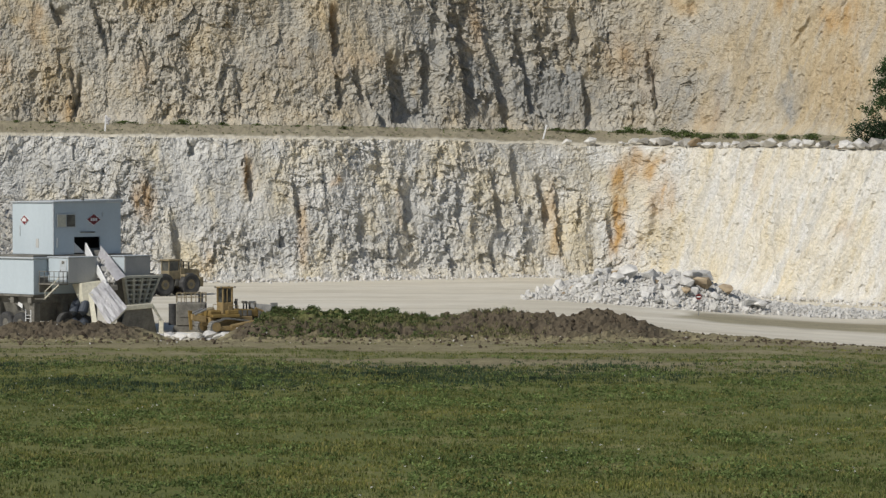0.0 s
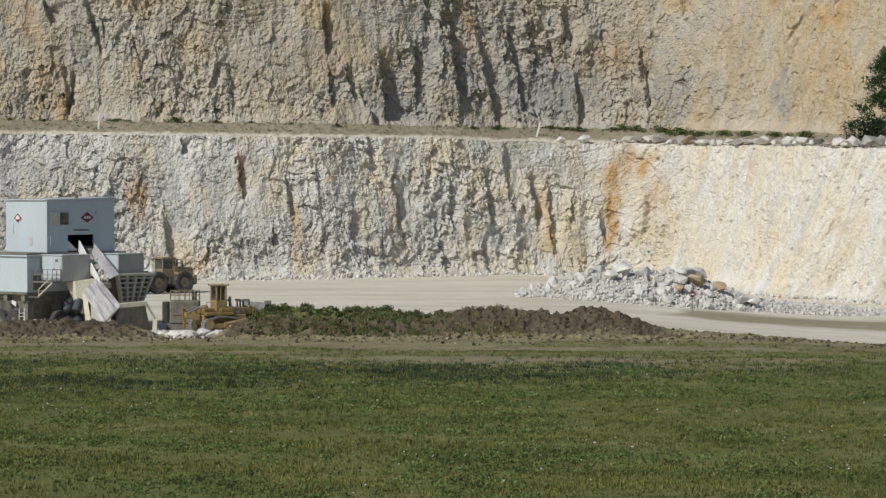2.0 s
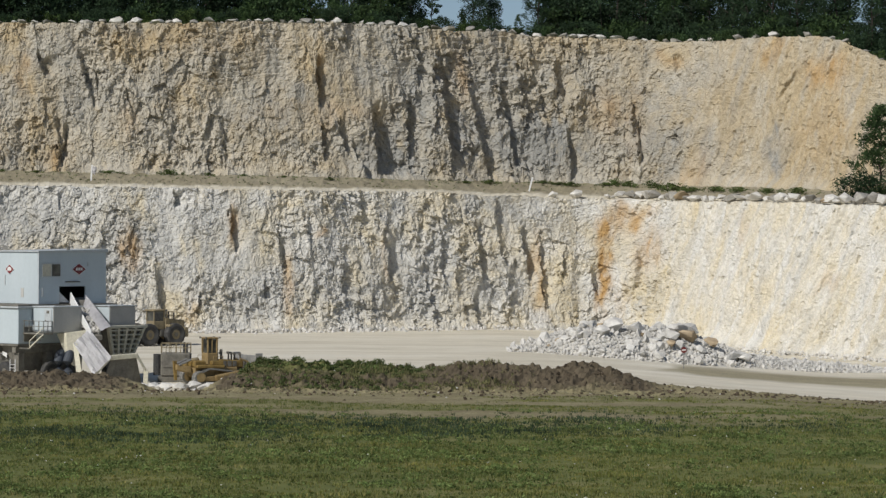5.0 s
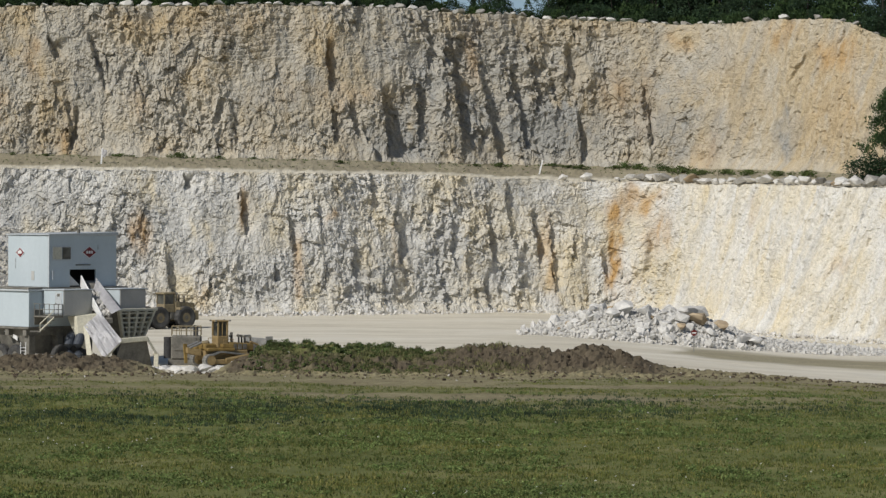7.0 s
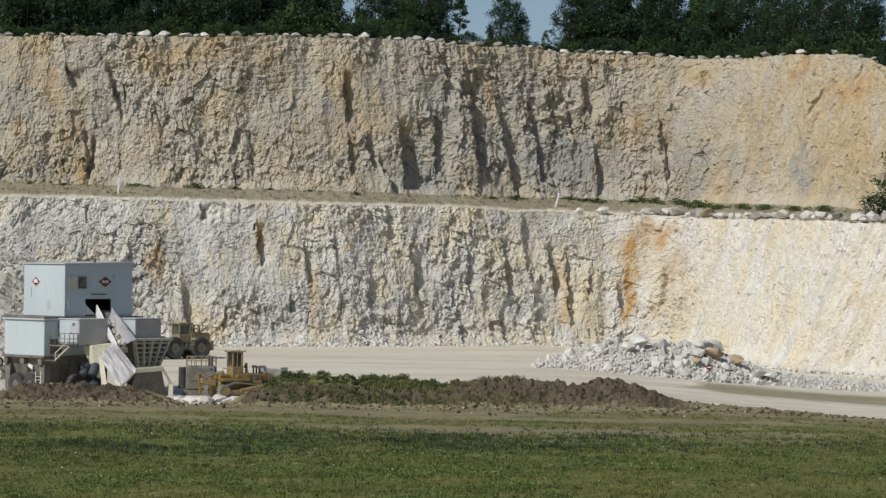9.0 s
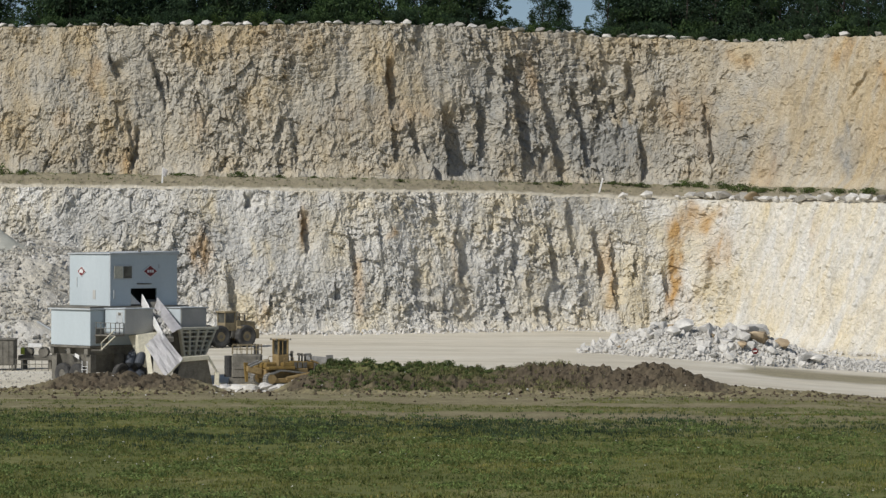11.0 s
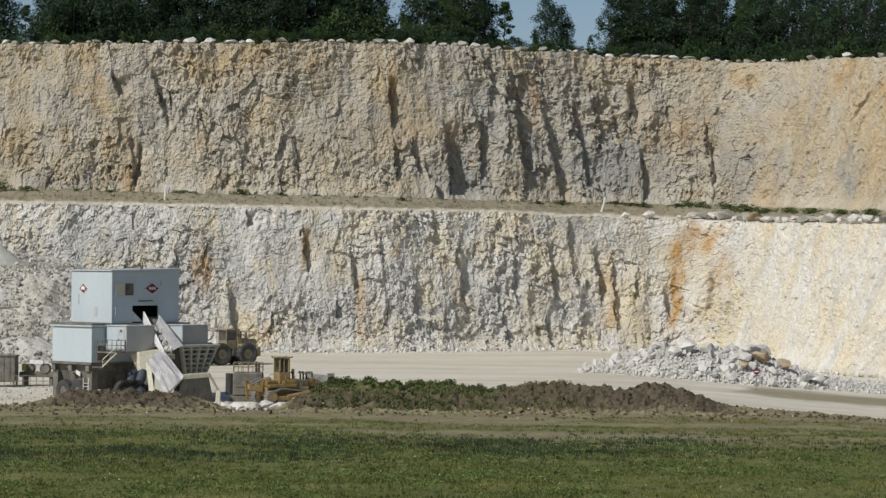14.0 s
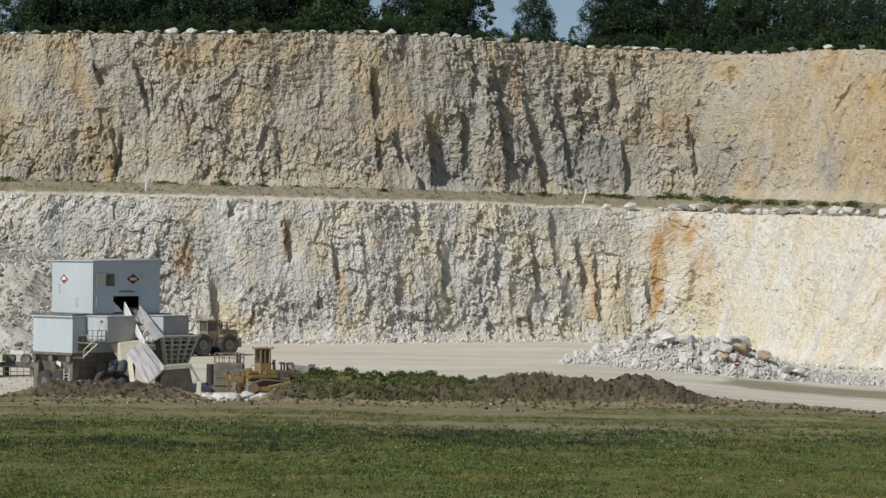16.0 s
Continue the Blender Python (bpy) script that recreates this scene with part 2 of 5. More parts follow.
def bm_hull(points, bevel=0.0):
    bm = bmesh.new()
    for p in points:
        bm.verts.new(p)
    out = bmesh.ops.convex_hull(bm, input=bm.verts)
    loose = [g for g in out["geom_interior"] if isinstance(g, bmesh.types.BMVert)]
    bmesh.ops.delete(bm, geom=loose, context="VERTS")
    bmesh.ops.dissolve_limit(bm, angle_limit=0.02, verts=bm.verts, edges=bm.edges)
    if bevel:
        bmesh.ops.bevel(bm, geom=bm.edges[:], offset=bevel, segments=1, affect="EDGES")
    return bm


def bm_prism(outline, y0, y1, bevel=0.02):
    """An outline in x, z pushed from y0 to y1 (convex outlines)."""
    return bm_hull([(x, y, z) for x, z in outline for y in (y0, y1)], bevel)


def bm_tube(path, radius, sides=8):
    """A round bar along points, with closed ends; radius a number or one per point."""
    bm = bmesh.new()
    pts = [Vector(p) for p in path]
    rad = radius if isinstance(radius, (list, tuple)) else [radius] * len(pts)
    rings = []
    for i, p in enumerate(pts):
        way = (pts[min(i + 1, len(pts) - 1)] - pts[max(i - 1, 0)]).normalized()
        turn = way.to_track_quat("Z", "Y").to_matrix()
        rings.append([bm.verts.new(p + turn @ Vector((rad[i] * math.cos(a), rad[i] * math.sin(a), 0))) for a in (2 * math.pi * k / sides for k in range(sides))])
    for a, b in zip(rings, rings[1:]):
        for k in range(sides):
            bm.faces.new((a[k], a[(k + 1) % sides], b[(k + 1) % sides], b[k]))
    bm.faces.new(rings[0][::-1])
    bm.faces.new(rings[-1])
    return bm


def bm_wheel(radius, width, hub, sides=28, lugs=0):
    """A tyre (axis along y) as a turned section, with lugs on its tread."""
    bm = bmesh.new()
    w = width / 2
    section = [(hub, -w * 0.75), (radius * 0.8, -w), (radius * 0.96, -w * 0.85), (radius, -w * 0.5), (radius, w * 0.5), (radius * 0.96, w * 0.85), (radius * 0.8, w), (hub, w * 0.75)]
    rings = []
    for k in range(sides):
        a = 2 * math.pi * k / sides
        lift = 1.035 if lugs and k % 2 else 1.0
        rings.append([bm.verts.new((r * (lift if r > radius * 0.9 else 1) * math.cos(a), y, r * (lift if r > radius * 0.9 else 1) * math.sin(a))) for r, y in section])
    for k in range(sides):
        a, b = rings[k], rings[(k + 1) % sides]
        for i in range(len(section)):
            j = (i + 1) % len(section)
            bm.faces.new((a[i], a[j], b[j], b[i]))
    bmesh.ops.recalc_face_normals(bm, faces=bm.faces)
    return bm


def bm_disc(radius, y0, y1, sides=24):
    return bm_hull([(radius * math.cos(2 * math.pi * k / sides), y, radius * math.sin(2 * math.pi * k / sides)) for k in range(sides) for y in (y0, y1)])


def joined(meshes, places):
    """Vertices and faces of many copies of small meshes: places are (mesh index, 4x4 array)."""
    raw = []
    for me in meshes:
        co = np.empty(len(me.vertices) * 3)
        me.vertices.foreach_get("co", co)
        raw.append((co.reshape(-1, 3), [tuple(p.vertices) for p in me.polygons]))
    verts, faces, base = [], [], 0
    for k, m in places:
        co, fs = raw[k]
        verts.append(co @ m[:3, :3].T + m[:3, 3])
        faces.extend(tuple(i + base for i in f) for f in fs)
        base += len(co)
    return np.concatenate(verts), faces


def stuff(name, verts, faces, material, label, category, parent=None):
    me = bpy.data.meshes.new(name)
    quick(me, verts, faces) if isinstance(faces, np.ndarray) else me.from_pydata(verts, [], faces)
    me.materials.append(material)
    ob = new(name, me)
    if parent:
        ob.parent = parent
        return tagged(ob, label, kind="stuff")
    return tagged(ob, label, category, kind="stuff")


# ---- the quarry's plan: east (x), distance (y) of the foot, height of foot and crest ----
LOWER = np.array([(-97.7, 352, 0.1, 20.8), (-62.4, 354, 0.1, 20.8), (-39.0, 358, 0.0, 20.7), (-15.1, 365, 0.0, 20.6), (1.4, 375, 0.0, 20.6), (18.7, 384, 0.1, 20.1), (25.7, 386, 0.0, 20.1),
                  (30.4, 385, -0.2, 19.9), (34.6, 379, -0.6, 19.6), (42.0, 361, -1.3, 19.1), (51.0, 340, -2.1, 18.6), (58.2, 330, -2.2, 18.2), (84.1, 295, -2.2, 17.0)])
UPPER = np.array([(-103.2, 372, 23.3, 44.1), (-65.7, 373, 23.1, 45.6), (-41.0, 377, 22.9, 46.2), (-15.8, 383, 22.7, 46.7), (1.4, 392, 22.5, 47.0), (19.5, 402, 22.6, 46.6), (28.6, 404, 22.5, 46.4),
                  (37.6, 402, 22.2, 45.8), (45.8, 391, 21.9, 45.4), (56.0, 373, 21.1, 44.2), (60.2, 366.2, 20.7, 42.0), (63.4, 361, 20.4, 39.6), (92.5, 325, 19.3, 31.0)])


def floor_z(x, y):
    return -2.2 * smooth(8, 52, x) + 0.10 * fbm(x / 14, y / 9, 71, 3) * smooth(225, 240, y)


MOUND_X = [-60, -38.8, -36.2, -33.6, -32.3, -28, -24.1, -21.5, -20.2, -17.5, -16.6, -14.9, -13.1, -9.7, -6.2, -3.6, -1, 0.3, 2.9, 5, 7.6, 9.3, 11.9, 13.7, 15.4, 18, 22.3, 33.9, 60]
MOUND_Z = [1.2, 1.25, 1.4, 1.95, 2.4, 2.5, 2.25, 1.6, 1.0, 1.0, 1.4, 2.4, 3.2, 3.3, 3.15, 2.95, 2.75, 3.0, 3.25, 3.35, 3.05, 3.05, 3.5, 3.05, 2.3, 1.7, 1.3, 0.5, 0.3]


def ground_z(x, y):
    z = np.interp(y, [-900, -5, 0, 15, 40, 70, 150, 180, 188, 200, 212, 500], [14, 10.4, 10.3, 8.0, 4.8, 3.34, 2.05, 1.72, 1.15, 0.5, 0.0, 0.0])
    z = z - 0.6 * smooth(20, 36, x) * smooth(120, 182, y) * (1 - smooth(186, 212, y))
    crest = np.interp(x, MOUND_X, MOUND_Z) - np.interp(x, [-60, 18, 34, 60], [1.0, 1.0, 0.45, 0.3])
    over = np.where(y < 190, np.exp(-((y - 190) / 4.2) ** 2), np.exp(-((y - 190) / 3.6) ** 2))
    rough = 0.5 + np.clip(crest, 0, 2)
    z = z + over * np.clip(crest, 0, None)
    clods = 0.13 * fbm(x / 0.9, y / 0.9, 31, 4) + 0.13 * facets(x, y, 0.6, 0.6, 35, 0.8) + 0.09 * (hash2(np.round(x * 7), np.round(y * 7), 39) - 0.5)
    near_berm = smooth(176, 184, y) * (1 - smooth(203, 212, y))
    z = z + near_berm * rough * clods * 0.75 + 0.06 * fbm(x / 3, y / 4, 41, 3) * (1 - smooth(176, 215, y)) * smooth(20, 60, y)
    return z + floor_z(x, y) * smooth(196, 214, y)


def meadow_share(x, y):
    """How much of the soil is grown over: solid near the overlook, in streaks towards the berm."""
    border = np.interp(x, [-40, -18, -8, 2, 12, 25, 60], [154, 153, 148, 140, 137, 146, 160])
    solid = 1 - smooth(-8, 12, y - border - 6 * fbm(x / 14, y / 7, 331, 4))
    streak = smooth(-0.1, 0.5, fbm(x / 16, y / 3.5, 337, 4) + np.interp(x, [-40, 0, 12, 40], [0.25, 0.25, 0.1, 0.15])) * (1 - smooth(168, 183, y))
    return np.maximum(solid, 0.7 * streak)


def wall_sheet(table, rows, lean, notches, stains_shade, seed, crest_rough, corner, tall, ledges):
    """A blasted face: returns vertices (rows from foot to crest) and tints. tall: how upright its blocks stand; ledges: how strongly the beds show near the crest."""
    bear = np.concatenate([np.arange(-0.275, -0.207, 0.0022), np.arange(-0.206, 0.190, 0.000262), np.arange(0.191, 0.282, 0.0022)])
    # walk along the plan at even bearings so that near and far pieces are alike in size
    tx = np.linspace(table[0, 0], table[-1, 0], 6000)
    ty = np.interp(tx, table[:, 0], table[:, 1])
    ker = np.hanning(241)
    ty = np.convolve(np.pad(ty, 120, "edge"), ker / ker.sum(), "valid")
    x = np.interp(bear, tx / ty, tx)
    y = np.interp(x, tx, ty)
    zb, zt = np.interp(x, table[:, 0], table[:, 2]), np.interp(x, table[:, 0], table[:, 3])
    s = np.concatenate([[0], np.cumsum(np.hypot(np.diff(x), np.diff(y)))])
    dx, dy = np.gradient(x, s), np.gradient(y, s)
    n = np.hypot(dx, dy)
    nx, ny = dy / n, -dx / n
    zt = zt + crest_rough * (0.5 * facets(s, s * 0, 1.6, 5, seed + 50, 0.4) + 0.5 * vnoise(s / 7, s * 0, seed + 51))
    v = np.linspace(-0.06, 1, rows)[:, None]
    S, X = np.broadcast_to(s, (rows, len(s))), np.broadcast_to(x, (rows, len(s)))
    Z = zb + (zt - zb) * v
    # joints wander, so that no block has a ruled edge
    wob = S + 0.22 * fbm(S / 2.4, Z / 3.0, seed, 3)
    wz = Z + 0.26 * fbm(S / 2.0, Z / 2.2, seed + 9, 3)
    east = smooth(corner, corner + 7, X + 2.0 * fbm(S / 4, Z / 5, seed + 5, 3))
    broken = np.clip(0.95 + 0.75 * fbm(S / 6, Z / 5, seed + 7, 3), 0.35, 1.7)
    rough = (1 - 0.86 * east) * broken * (1 + 0.3 * np.exp(-((X - 14) / 18) ** 2))
    # buttresses, then blocks from large to small, then chips
    r = 0.75 * fbm(S / 9, Z / 26, seed + 1, 3) + 0.45 * (tall - 0.65) * fbm(S / 2.6, Z / (7 * tall), seed + 3, 3) * (1 - 0.6 * east)
    r = r + rough * (0.30 * facets(wob + 0.10 * Z, wz, 2.1, 2.6 * tall, seed + 11, 0.75) + 0.32 * ridged(wob / 1.4, wz / (1.5 * tall), seed + 17, 4)
                     + 0.15 * facets(wob, wz + 0.25 * S, 0.75, 0.8 * tall, seed + 23, 1.0))
    r = r + (0.55 + 0.45 * broken) * (1 - 0.55 * east) * (0.14 * ridged(S / 0.6, Z / 0.75, seed + 29, 3) + 0.085 * facets(wob + 0.3 * wz, wz - 0.3 * wob, 0.32, 0.36, seed + 31, 1.0))
    # beds: each layer stands a little out over the next one down
    bed = Z / 0.95 + 0.8 * fbm(S / 8, Z / 9, seed + 41, 2)
    high = smooth(0.4, 0.7, v + 0.12 * fbm(S / 9, Z / 9, seed + 45, 2)) * np.clip(0.2 + 1.3 * fbm(S / 10, Z / 6, seed + 47, 2), 0, 1)
    r = r + ledges * (1 - 0.5 * east) * high * ((bed % 1.0) ** 0.6 - 0.5)
    # the smoother stretch: drill-hole flutes, scabs and pits
    slant = S - 0.35 * Z
    r = r + east * (0.36 * fbm(slant / 1.9, Z / 10, seed + 33, 4) + 0.10 * fbm(S / 0.5, Z / 0.7, seed + 37, 3)
                    + 0.22 * np.clip(facets(wob + 0.3 * Z, wz, 1.3, 2.0, seed + 35, 1.0), -0.2, 1) * smooth(-0.2, 0.6, fbm(S / 5, Z / 5, seed + 36, 3))
                    - 0.30 * smooth(0.7, 1.0, fbm(S / 0.8, Z / 1.6, seed + 39, 3)))
    # open joints and broken-out corners: a sharp western lip, a floor that runs out to the east
    jag_x = 0.28 * fbm(S / 1.0, Z / 2.4, seed + 60, 3) + 0.30 * facets(S, Z, 0.7, 1.1, seed + 64, 0.6)
    jag_x = jag_x * (1 - 0.7 * east)
    jag_z = 0.5 * fbm(S / 0.9, Z / 2.0, seed + 62, 2)
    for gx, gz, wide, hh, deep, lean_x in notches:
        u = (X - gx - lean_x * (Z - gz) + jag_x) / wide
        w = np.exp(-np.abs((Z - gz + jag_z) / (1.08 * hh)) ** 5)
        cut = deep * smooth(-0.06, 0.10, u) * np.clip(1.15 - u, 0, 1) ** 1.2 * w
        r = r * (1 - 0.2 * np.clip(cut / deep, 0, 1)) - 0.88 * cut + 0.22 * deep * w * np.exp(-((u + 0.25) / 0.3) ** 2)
    foot = np.exp(-((Z - zb) / 1.3) ** 2) * (0.8 + 0.5 * fbm(S / 2.5, Z * 0, seed + 44, 3))
    r = r * (0.35 + 0.65 * smooth(-0.02, 0.08, v)) + foot * 0.9
    back = lean * (Z - zb)
    P = np.stack([X + nx * (r - back), y + ny * (r - back), Z + 0.10 * fbm(S / 0.8, Z / 0.8, seed + 70, 2)], -1)
    tint = np.zeros(P.shape)
    tint[..., 1] = 0.30 + (0.55 * fbm(S / 5, Z / 6, seed + 80, 4) + 0.30 * fbm(S / 1.2, Z / 3, seed + 83, 3)) * (1 - 0.5 * east) + 0.22 * facets(wob, wz, 1.05, 1.15 * tall, seed + 17, 0.0)
    tint[..., 2] = np.clip(0.16 + 0.35 * fbm(S / 7, Z / 5, seed + 90, 4) + 0.6 * facets(wob, wz, 0.8, 1.0, seed + 61, 0.0), 0, 1) * (1 - 0.9 * east)
    # seepage streaks down the smoother stretch
    tint[..., 1] += east * 0.26 * fbm((S - 0.35 * Z) / 1.5, Z / 9, seed + 85, 3)
    tint[..., 2] += east * 0.35 * smooth(0.15, 0.8, fbm((S - 0.35 * Z) / 1.8, Z / 9, seed + 87, 3))
    ragged = 0.95 + 0.55 * fbm(S / 0.8, Z / 2.2, seed + 99, 4)
    stray_x, stray_z = 0.5 * fbm(S / 1.5, Z / 4, seed + 95, 4), 1.2 * fbm(S / 2, Z / 4, seed + 97, 3)
    for channel, gx, gz, hw, hh, power in stains_shade:
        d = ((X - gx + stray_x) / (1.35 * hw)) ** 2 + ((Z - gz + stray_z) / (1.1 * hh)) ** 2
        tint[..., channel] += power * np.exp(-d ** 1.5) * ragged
    return P, np.clip(tint, 0, 1)


# notches: x of the lip, height, width, half height, depth, lean; stains and painted shade: tint, x, height, half width,
# half height, strength
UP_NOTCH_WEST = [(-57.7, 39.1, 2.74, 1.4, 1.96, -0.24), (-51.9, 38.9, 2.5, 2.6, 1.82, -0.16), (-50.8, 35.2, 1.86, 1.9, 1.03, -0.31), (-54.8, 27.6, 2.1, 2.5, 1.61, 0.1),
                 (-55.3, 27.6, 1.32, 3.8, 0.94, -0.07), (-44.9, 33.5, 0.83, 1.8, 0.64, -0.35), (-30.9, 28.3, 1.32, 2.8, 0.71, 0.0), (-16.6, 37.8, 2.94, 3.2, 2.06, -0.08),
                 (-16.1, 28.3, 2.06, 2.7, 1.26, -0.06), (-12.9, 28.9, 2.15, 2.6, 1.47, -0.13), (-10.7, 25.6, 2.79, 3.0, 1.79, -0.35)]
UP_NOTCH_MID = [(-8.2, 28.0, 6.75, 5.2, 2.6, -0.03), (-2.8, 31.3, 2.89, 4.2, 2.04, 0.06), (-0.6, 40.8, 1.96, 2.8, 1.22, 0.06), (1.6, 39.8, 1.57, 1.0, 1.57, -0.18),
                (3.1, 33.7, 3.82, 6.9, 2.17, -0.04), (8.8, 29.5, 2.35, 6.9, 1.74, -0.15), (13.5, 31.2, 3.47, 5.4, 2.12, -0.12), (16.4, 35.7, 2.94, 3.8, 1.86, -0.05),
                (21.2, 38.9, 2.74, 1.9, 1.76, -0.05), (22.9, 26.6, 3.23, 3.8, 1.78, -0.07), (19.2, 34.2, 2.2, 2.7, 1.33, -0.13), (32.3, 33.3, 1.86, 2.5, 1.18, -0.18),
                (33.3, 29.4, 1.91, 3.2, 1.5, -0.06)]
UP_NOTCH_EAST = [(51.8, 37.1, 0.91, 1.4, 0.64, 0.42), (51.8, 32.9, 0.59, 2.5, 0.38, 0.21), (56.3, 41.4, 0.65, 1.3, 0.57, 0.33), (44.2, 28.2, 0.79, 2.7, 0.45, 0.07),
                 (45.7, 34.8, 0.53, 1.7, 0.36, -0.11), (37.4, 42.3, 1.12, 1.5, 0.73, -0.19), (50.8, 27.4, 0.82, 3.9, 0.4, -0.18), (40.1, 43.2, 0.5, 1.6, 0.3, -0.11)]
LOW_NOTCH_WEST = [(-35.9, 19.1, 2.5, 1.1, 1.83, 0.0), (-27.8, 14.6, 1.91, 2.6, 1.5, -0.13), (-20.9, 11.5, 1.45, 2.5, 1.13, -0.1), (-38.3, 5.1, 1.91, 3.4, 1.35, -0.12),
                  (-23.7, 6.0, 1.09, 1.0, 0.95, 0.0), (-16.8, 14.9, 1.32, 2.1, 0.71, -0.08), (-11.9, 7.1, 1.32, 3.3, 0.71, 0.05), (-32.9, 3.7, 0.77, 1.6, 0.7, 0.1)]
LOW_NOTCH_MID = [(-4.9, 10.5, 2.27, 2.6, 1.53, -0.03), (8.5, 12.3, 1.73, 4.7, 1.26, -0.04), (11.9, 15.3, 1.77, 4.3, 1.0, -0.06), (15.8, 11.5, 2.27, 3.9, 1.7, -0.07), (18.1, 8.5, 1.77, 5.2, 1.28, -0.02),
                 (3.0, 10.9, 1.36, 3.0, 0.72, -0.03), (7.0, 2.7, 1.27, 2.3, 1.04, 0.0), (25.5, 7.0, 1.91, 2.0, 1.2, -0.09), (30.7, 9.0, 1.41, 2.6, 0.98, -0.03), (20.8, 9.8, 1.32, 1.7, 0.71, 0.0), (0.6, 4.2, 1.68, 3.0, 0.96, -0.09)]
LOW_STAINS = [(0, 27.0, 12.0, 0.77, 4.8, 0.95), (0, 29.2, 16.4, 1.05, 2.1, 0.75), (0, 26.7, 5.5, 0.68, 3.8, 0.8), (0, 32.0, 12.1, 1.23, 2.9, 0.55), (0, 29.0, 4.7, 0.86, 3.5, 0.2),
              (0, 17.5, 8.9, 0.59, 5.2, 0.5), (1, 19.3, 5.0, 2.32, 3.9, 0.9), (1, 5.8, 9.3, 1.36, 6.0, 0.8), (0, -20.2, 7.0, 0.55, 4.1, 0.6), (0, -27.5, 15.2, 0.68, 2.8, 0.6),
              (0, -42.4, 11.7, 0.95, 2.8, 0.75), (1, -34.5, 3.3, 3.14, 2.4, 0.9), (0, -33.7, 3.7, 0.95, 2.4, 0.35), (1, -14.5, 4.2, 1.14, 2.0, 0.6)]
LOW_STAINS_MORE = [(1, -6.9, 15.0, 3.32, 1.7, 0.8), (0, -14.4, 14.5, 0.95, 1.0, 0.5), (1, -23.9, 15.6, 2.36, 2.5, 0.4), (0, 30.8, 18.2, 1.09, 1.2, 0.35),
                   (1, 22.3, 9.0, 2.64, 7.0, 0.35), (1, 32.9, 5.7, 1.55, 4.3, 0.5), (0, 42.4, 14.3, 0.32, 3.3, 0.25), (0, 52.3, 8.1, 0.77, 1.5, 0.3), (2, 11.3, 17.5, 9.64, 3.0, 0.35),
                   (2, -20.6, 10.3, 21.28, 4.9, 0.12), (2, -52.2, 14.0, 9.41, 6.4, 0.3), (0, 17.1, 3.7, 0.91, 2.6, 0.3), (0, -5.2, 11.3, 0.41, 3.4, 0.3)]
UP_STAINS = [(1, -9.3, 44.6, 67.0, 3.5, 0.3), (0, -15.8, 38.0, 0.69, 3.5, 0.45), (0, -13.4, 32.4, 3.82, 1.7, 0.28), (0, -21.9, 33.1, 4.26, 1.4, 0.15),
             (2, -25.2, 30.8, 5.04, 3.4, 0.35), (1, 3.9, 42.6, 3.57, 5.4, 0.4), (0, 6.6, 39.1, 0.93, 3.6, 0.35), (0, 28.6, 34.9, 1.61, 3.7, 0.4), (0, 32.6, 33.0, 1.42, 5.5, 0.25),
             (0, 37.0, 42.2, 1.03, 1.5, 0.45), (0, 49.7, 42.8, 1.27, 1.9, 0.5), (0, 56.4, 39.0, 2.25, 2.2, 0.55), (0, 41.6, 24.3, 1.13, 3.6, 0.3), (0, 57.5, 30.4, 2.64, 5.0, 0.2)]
# the blue-tint spots here are grey rock and painted shade of the hollows together
UP_STAINS_SHADE = [(2, 18.6, 28.7, 5.48, 5.4, 0.55), (2, 51.0, 27.4, 0.83, 3.4, 0.8), (2, -6.5, 27.0, 3.47, 4.4, 0.35), (2, -66.7, 35.9, 3.28, 1.9, 0.5),
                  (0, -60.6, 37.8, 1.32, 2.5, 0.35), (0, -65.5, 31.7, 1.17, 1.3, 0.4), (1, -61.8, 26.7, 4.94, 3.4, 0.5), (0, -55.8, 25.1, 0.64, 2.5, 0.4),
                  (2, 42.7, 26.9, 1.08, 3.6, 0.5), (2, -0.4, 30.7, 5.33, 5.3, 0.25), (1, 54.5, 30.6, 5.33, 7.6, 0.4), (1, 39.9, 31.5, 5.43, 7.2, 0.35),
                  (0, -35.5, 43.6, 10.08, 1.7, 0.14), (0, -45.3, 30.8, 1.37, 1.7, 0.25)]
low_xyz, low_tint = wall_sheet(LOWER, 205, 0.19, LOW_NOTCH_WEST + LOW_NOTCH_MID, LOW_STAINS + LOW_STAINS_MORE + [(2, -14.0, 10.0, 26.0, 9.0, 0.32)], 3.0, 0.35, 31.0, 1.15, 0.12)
# its wide grey spot also paints in shadow across the middle of the face
up_xyz, up_tint = wall_sheet(UPPER, 205, 0.17, UP_NOTCH_WEST + UP_NOTCH_MID + UP_NOTCH_EAST, UP_STAINS + UP_STAINS_SHADE + [(2, 14.0, 35.0, 22.0, 11.0, 0.35), (1, 59.0, 33.0, 12.0, 13.0, 0.45)], 207.0, 0.5, 38.0, 1.35, 0.34)
setting("wall_lower", grid_mesh("wall_lower", low_xyz, low_tint), M_LOWER, "pale blasted limestone quarry face with rust streaks", "rock face")
setting("wall_upper", grid_mesh("wall_upper", up_xyz, up_tint), M_UPPER, "tan and grey blasted limestone face of the upper bench", "rock face")

